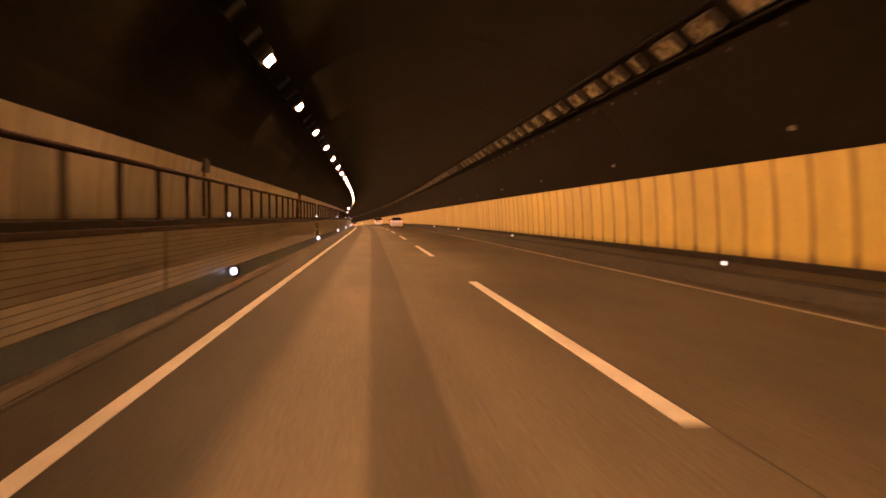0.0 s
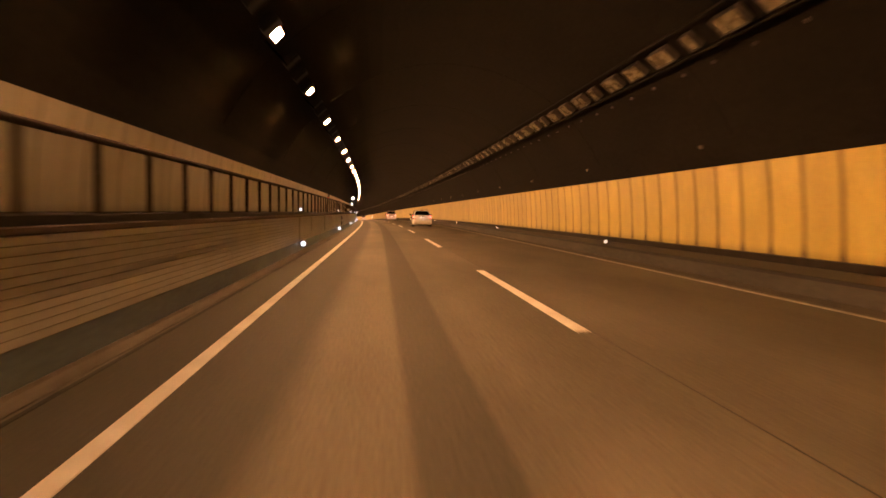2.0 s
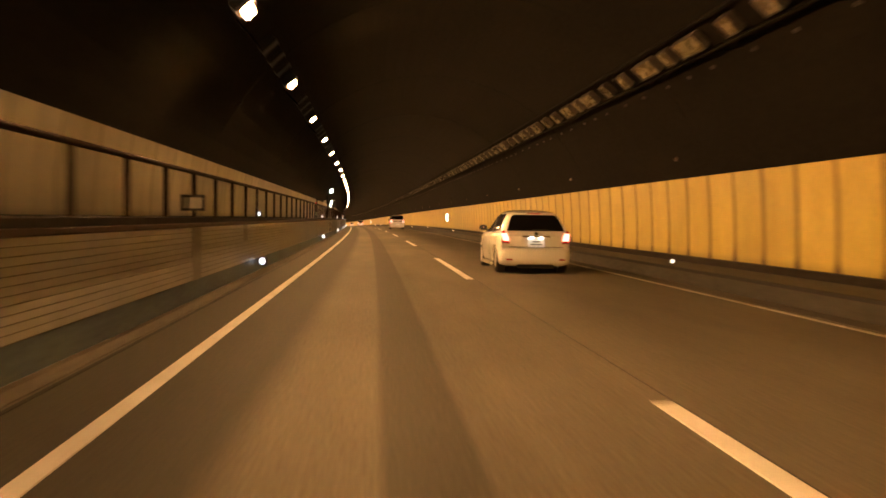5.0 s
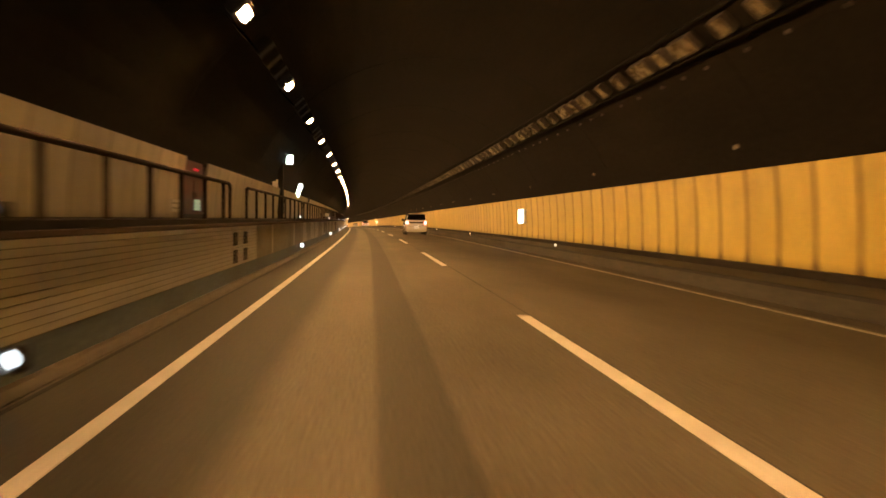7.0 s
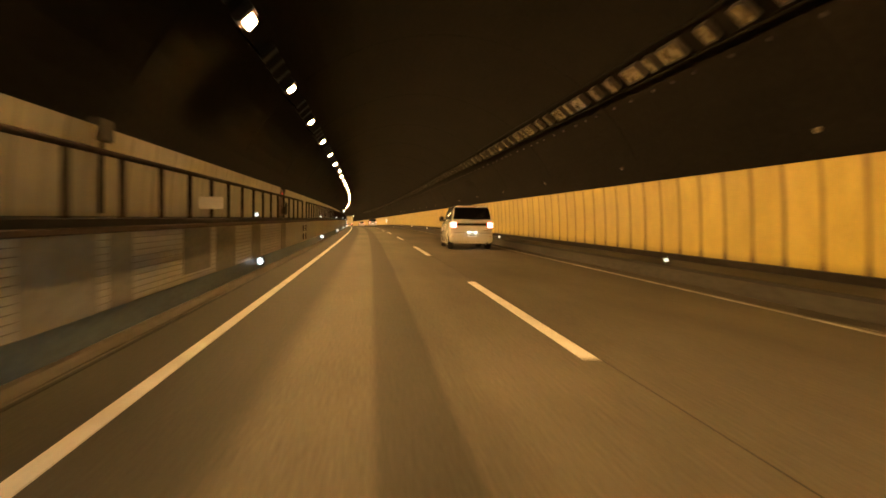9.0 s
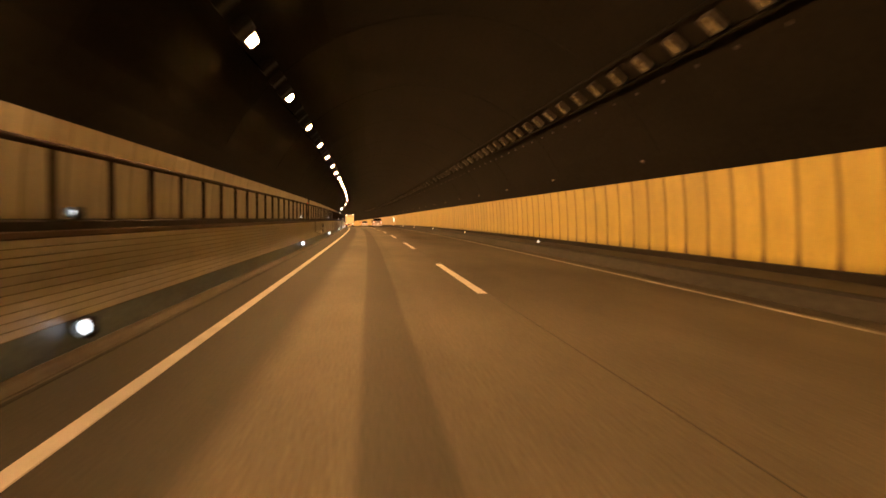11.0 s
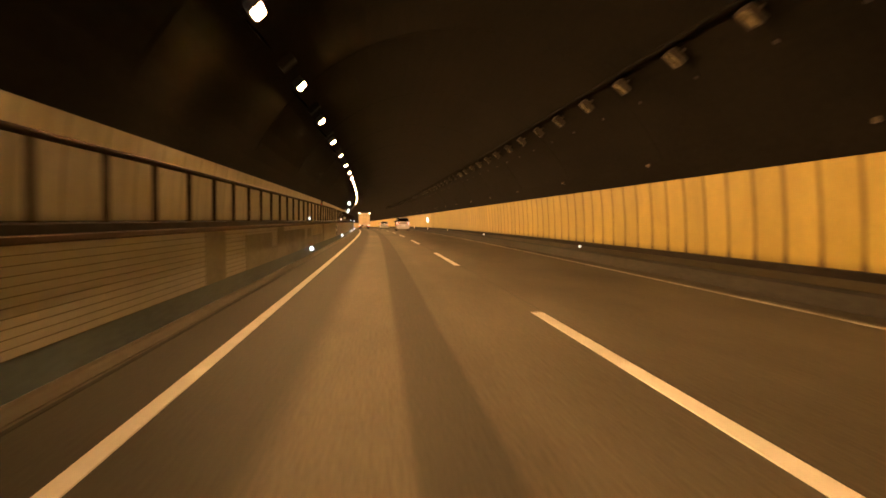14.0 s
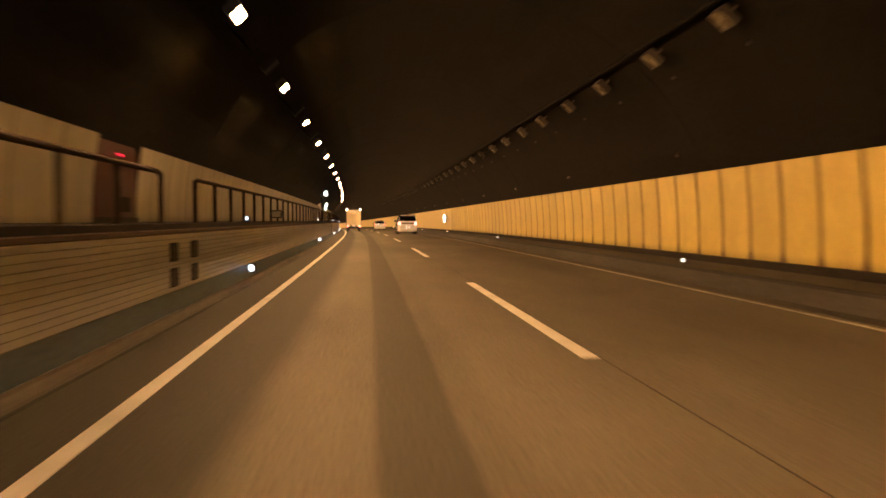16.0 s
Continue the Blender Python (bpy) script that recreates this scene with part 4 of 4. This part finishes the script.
    part("bumper_shelf", box_bm((1.30, 0.035, 0.02), (0, -0.708, 0.565), 0.006), CAR_WHITE, c)
    part("aerial", rod_bm((0, 0.15, 1.49), (0, -0.06, 1.60), 0.006, 6), BLACK_TRIM, c)
    return c


def minivan(m):
    c = thing("minivan", m, "pearl white minivan with bright tail lamps in the fast lane", "van")
    r, base, x = 0.335, 2.83, 0.78
    low = [(-0.93, 0.74, 0.42, 1.00), (-0.90, 0.84, 0.28, 1.10), (-0.7, 0.885, 0.22, 1.13), (0.5, 0.90, 0.21, 1.12), (2.0, 0.90, 0.21, 1.10),
           (2.75, 0.895, 0.21, 1.10), (3.15, 0.88, 0.21, 1.03), (3.55, 0.82, 0.23, 0.92), (3.72, 0.70, 0.28, 0.76), (3.77, 0.55, 0.36, 0.62)]
    cuts = [(yy, r, r + 0.05, sx * 0.84) for yy in (0, base) for sx in (-1, 1)]
    lower = softened(hull(low, low_half), 2, cuts)
    gaps(c, lower, (-0.62, 0.64, 1.67, 2.62), 0.34, 1.10)
    cab = [(-0.97, 0.78, 0.95, 0.76, 1.16), (-0.945, 0.825, 0.95, 0.765, 1.30), (-0.88, 0.835, 0.95, 0.73, 1.60), (-0.80, 0.84, 0.95, 0.71, 1.705), (-0.62, 0.845, 0.95, 0.70, 1.742),
           (0.0, 0.85, 0.95, 0.70, 1.765), (0.8, 0.85, 0.95, 0.70, 1.775), (1.7, 0.85, 0.95, 0.70, 1.742), (2.05, 0.845, 0.95, 0.69, 1.675), (2.6, 0.83, 0.95, 0.72, 1.38),
           (3.0, 0.78, 0.95, 0.74, 1.12), (3.15, 0.72, 0.95, 0.70, 1.03)]
    cabin = softened(hull(cab, cabin_soft), 3)
    part("rear_window", skin(cabin, [((0, -0.70, 0), (0, 1, 0)), ((0, 0, 1.19), (0, 0, -1)), ((0, 0, 1.67), (0, 0, 1)),
                                     ((0.755, 0, 1.19), (1, 0, 0.16)), ((-0.755, 0, 1.19), (-1, 0, 0.16)),
                                     ((0.63, 0, 1.67), (0.7, 0, 0.7)), ((-0.63, 0, 1.67), (-0.7, 0, 0.7))]), CAR_GLASS, c, "dark tinted rear window")
    part("windscreen", skin(cabin, [((0, 2.02, 0), (0, -1, 0)), ((0, 0, 1.10), (0, 0, -1)), ((0.70, 0, 1.1), (1, 0, 0.15)), ((-0.70, 0, 1.1), (-1, 0, 0.15))]), CAR_GLASS, c)
    part("roof_spoiler", slab([(-0.60, -0.90, 1.705), (0.60, -0.90, 1.705), (0.64, -0.72, 1.735), (-0.64, -0.72, 1.735)], 0.04, 0.015), VAN_PEARL, c)
    part("tailgate", slab([(-0.76, -0.95, 0.62), (0.76, -0.95, 0.62), (0.60, -0.965, 1.17), (-0.60, -0.965, 1.17)], 0.03, 0.012), VAN_PEARL, c)
    part("garnish", box_bm((1.20, 0.05, 0.11), (0, -0.975, 1.00), 0.012), CAR_GLASS, c, "dark strip between the tail lamps")
    part("chrome_strip", box_bm((1.10, 0.012, 0.025), (0, -1.001, 1.035), 0.004), CHROME, c)

    def sides(sx):
        frame_ = [((sx * 0.5, 0, 0), (-sx, 0, 0)), ((0, 0, 1.17), (0, 0.02, -1)), ((0, 0.4, 1.66), (0, 0.03, 1)),
                  ((0, 2.75, 1.17), (0, 0.52, 0.85)), ((0, -0.62, 1.2), (0, -1, 0.12))]
        for name, a, b, mat in (("side_window", -0.8, 0.60, CAR_GLASS), ("door_pillar", 0.60, 0.68, BLACK_TRIM), ("side_window", 0.68, 1.62, CAR_GLASS),
                                ("door_pillar", 1.62, 1.72, BLACK_TRIM), ("side_window", 1.72, 2.9, CAR_GLASS)):
            part(name, skin(cabin, frame_ + [((0, a, 0), (0, -1, 0)), ((0, b, 0), (0, 1, 0))]), mat, c)
        part("waist_strip", box_bm((0.02, 1.5, 0.03), (sx * 0.885, 0.2, 1.09), 0.006), BLACK_TRIM, c)
        shell = part("tail_lamp", slab([(sx * 0.60, -1.0, 0.84), (sx * 0.865, -0.955, 0.84), (sx * 0.862, -0.945, 1.10), (sx * 0.61, -0.995, 1.10)][::sx], 0.12, 0.02), TAIL_OFF, c, "bright red tail lamp, lit")
        for z in (0.865, 0.985):
            part("bulb", slab([(sx * 0.615, -1.008, z), (sx * 0.855, -0.965, z), (sx * 0.855, -0.962, z + 0.085), (sx * 0.62, -1.005, z + 0.085)][::sx], 0.03, 0.01), TAIL_BRIGHT, shell)
        part("reflector", box_bm((0.16, 0.02, 0.04), (sx * 0.70, -0.955, 0.52), 0.006), TAIL_OFF, c)
        mirror = part("wing_mirror", box_bm((0.22, 0.13, 0.22), (sx * 0.925, 2.18, 1.20), 0.035), BLACK_TRIM, c)
        part("stalk", rod_bm((sx * 0.80, 2.20, 1.13), (sx * 0.90, 2.19, 1.16), 0.03), BLACK_TRIM, mirror)
        part("mirror_glass", box_bm((0.14, 0.01, 0.13), (sx * 0.925, 2.112, 1.20), 0.003), CAR_GLASS, mirror)
        part("side_skirt", box_bm((0.05, 2.0, 0.12), (sx * 0.885, 1.41, 0.24), 0.02), VAN_PEARL, c)
        part("slide_rail", box_bm((0.012, 1.3, 0.025), (sx * 0.90, 0.15, 0.98), 0.004), BLACK_TRIM, c)
        part("door_handle", box_bm((0.03, 0.2, 0.035), (sx * 0.905, 1.0, 0.96), 0.01), CHROME, c)
        part("door_handle", box_bm((0.03, 0.2, 0.035), (sx * 0.905, 1.85, 0.96), 0.01), CHROME, c)
        part("headlamp", slab([(sx * 0.56, 3.73, 0.72), (sx * 0.82, 3.52, 0.74), (sx * 0.83, 3.36, 0.92), (sx * 0.62, 3.62, 0.86)][::-sx], 0.03, 0.008), CLEAR, c, "clear headlamp glass")
        for yy in (0, base):
            wheel(c, sx * x, yy, r, 0.21)
            part("wheel_housing", lathe([(0.10 * -sx, r + 0.045), (0.06 * sx, r + 0.047)], 24), BLACK_TRIM, c).location = (sx * 0.78, yy, r)
    both(sides)
    part("body", lower, VAN_PEARL, c)
    part("cabin", cabin, VAN_PEARL, c)
    part("rear_bumper", softened(hull([(-0.99, 0.70, 0.36, 0.60), (-0.96, 0.84, 0.26, 0.66), (-0.75, 0.905, 0.21, 0.66), (-0.42, 0.91, 0.21, 0.5)],
                                      lambda w, a, b: [(0, a), (w * 0.9, a), (w, a + 0.08), (w * 0.98, b - 0.05), (w * 0.9, b), (0, b)]), 1), VAN_PEARL, c)
    p = part("number_plate", box_bm((0.36, 0.012, 0.17), (0.02, -1.005, 0.59), 0.004), GLOWING_PLATE, c, "bright number plate with bars and an added glow")
    for k, w in ((0.035, 0.16), (-0.03, 0.27)):
        part("bar", box_bm((w, 0.004, 0.028), (0.02, -1.0125, 0.59 + k), 0.001), PLATE_BAR, p)
    trim = part("plate_garnish", box_bm((0.50, 0.06, 0.05), (0.02, -1.0, 0.725), 0.012), VAN_PEARL, c)
    for sx in (-1, 1):
        part("plate_lamp", box_bm((0.11, 0.03, 0.014), (0.02 + sx * 0.13, -1.022, 0.696), 0.003), PLATE_LAMP, trim, "small white plate lamp")
    part("rear_wiper", box_bm((0.45, 0.015, 0.02), (0.10, -0.985, 1.175), 0.004), BLACK_TRIM, c)
    part("tailgate_gap", box_bm((1.50, 0.012, 0.014), (0, -0.978, 0.655), 0.002), BLACK_TRIM, c)
    part("exhaust_pipe", rod_bm((0.62, -0.80, 0.26), (0.62, -1.0, 0.26), 0.035, 14), CHROME, c)
    part("emblem", softened(box_bm((0.12, 0.012, 0.09), (0, -1.004, 1.0), 0.01), 1), CHROME, c, "small chrome badge")
    part("badge", box_bm((0.20, 0.006, 0.03), (0.56, -0.972, 0.76), 0.002), CHROME, c, "chrome bar of unreadable lettering")
    part("brake_lamp", box_bm((0.26, 0.02, 0.02), (0, -0.905, 1.69), 0.004), TAIL_OFF, c, "dark red high brake lamp")
    part("bumper_shelf", box_bm((1.40, 0.03, 0.02), (0, -0.985, 0.60), 0.006), VAN_PEARL, c)
    part("skirt", box_bm((1.50, 0.05, 0.05), (0, -0.955, 0.265), 0.015), VAN_PEARL, c)
    return c


def box_truck(m):
    """Origin on the ground under the rear end of the cargo box."""
    c = thing("box_truck", m, "pale box truck with lit marker and tail lamps", "truck")
    body = part("cargo_box", box_bm((1.86, 4.3, 1.95), (0, 2.15, 1.78), 0.03), BOX_WHITE, c)
    for sx in (-1, 1):
        door = part("rear_door", box_bm((0.87, 0.03, 1.74), (sx * 0.445, -0.012, 1.74), 0.012), BOX_WHITE, body)
        part("lock_rod", rod_bm((sx * 0.16, -0.045, 0.9), (sx * 0.16, -0.045, 2.6), 0.014, 8), CHROME, c)
        part("corner_post", box_bm((0.07, 0.06, 1.98), (sx * 0.91, 0.01, 1.78), 0.01), CHROME, c)
        bm = bmesh.new()
        bmesh.ops.create_uvsphere(bm, u_segments=12, v_segments=8, radius=0.07, matrix=Matrix.Translation((sx * 0.86, -0.04, 2.76)))
        part("marker_lamp", bm, MARKER, c, "white marker lamp, lit")
        part("tail_lamp", box_bm((0.26, 0.05, 0.11), (sx * 0.72, -0.02, 0.66), 0.012), TAIL_BRIGHT, c, "red tail lamp, lit")
        part("mud_flap", box_bm((0.42, 0.012, 0.32), (sx * 0.66, 0.55, 0.38), 0.003), BLACK_TRIM, c)
        for y in (1.0, 3.9 + 0.6):
            wheel(c, sx * 0.74, y, 0.36, 0.22)
    for k in range(4):
        part("lattice_bar", box_bm((1.7, 0.02, 0.03), (0, -0.035, 2.25 + 0.12 * k), 0.004), CHROME, c)
    part("header", box_bm((1.86, 0.05, 0.12), (0, -0.005, 2.72), 0.012), CHROME, c)
    part("bumper_bar", box_bm((1.8, 0.10, 0.12), (0, 0.0, 0.52), 0.012), DARK_STEEL, c)
    part("chassis", box_bm((0.8, 5.6, 0.16), (0, 2.9, 0.68), 0.012), DARK_STEEL, c)
    plate_ = part("number_plate", box_bm((0.36, 0.012, 0.17), (0, -0.06, 0.70), 0.004), GLOWING_PLATE, c, "number plate with a bar and an added glow")
    part("bar", box_bm((0.26, 0.004, 0.05), (0, -0.068, 0.70), 0.001), DARK_STEEL, plate_)
    part("cab", softened(box_bm((1.80, 1.5, 1.55), (0, 5.2, 1.22)), 1), BOX_WHITE, c)
    return c


first_car = hatchback(lay(108.3, 5.20, 0.0) @ Matrix.Diagonal((1, 1, 0.955, 1)))
first_van = minivan(lay(192.7, 5.62, 0.0))
box_truck(lay(386.0, 1.06, 0.0))
# two more, far ahead where the tunnel bends
far_van = copy_thing(first_van, lay(355.0, 5.6, 0.0))
far_car = copy_thing(first_car, lay(402.0, 5.15, 0.0))
tagged(far_van, "pearl white minivan with lit tail lamps, nearer to the bend", "van")
tagged(far_car, "white hatchback with lit tail lamps, nearer to the bend", "car")
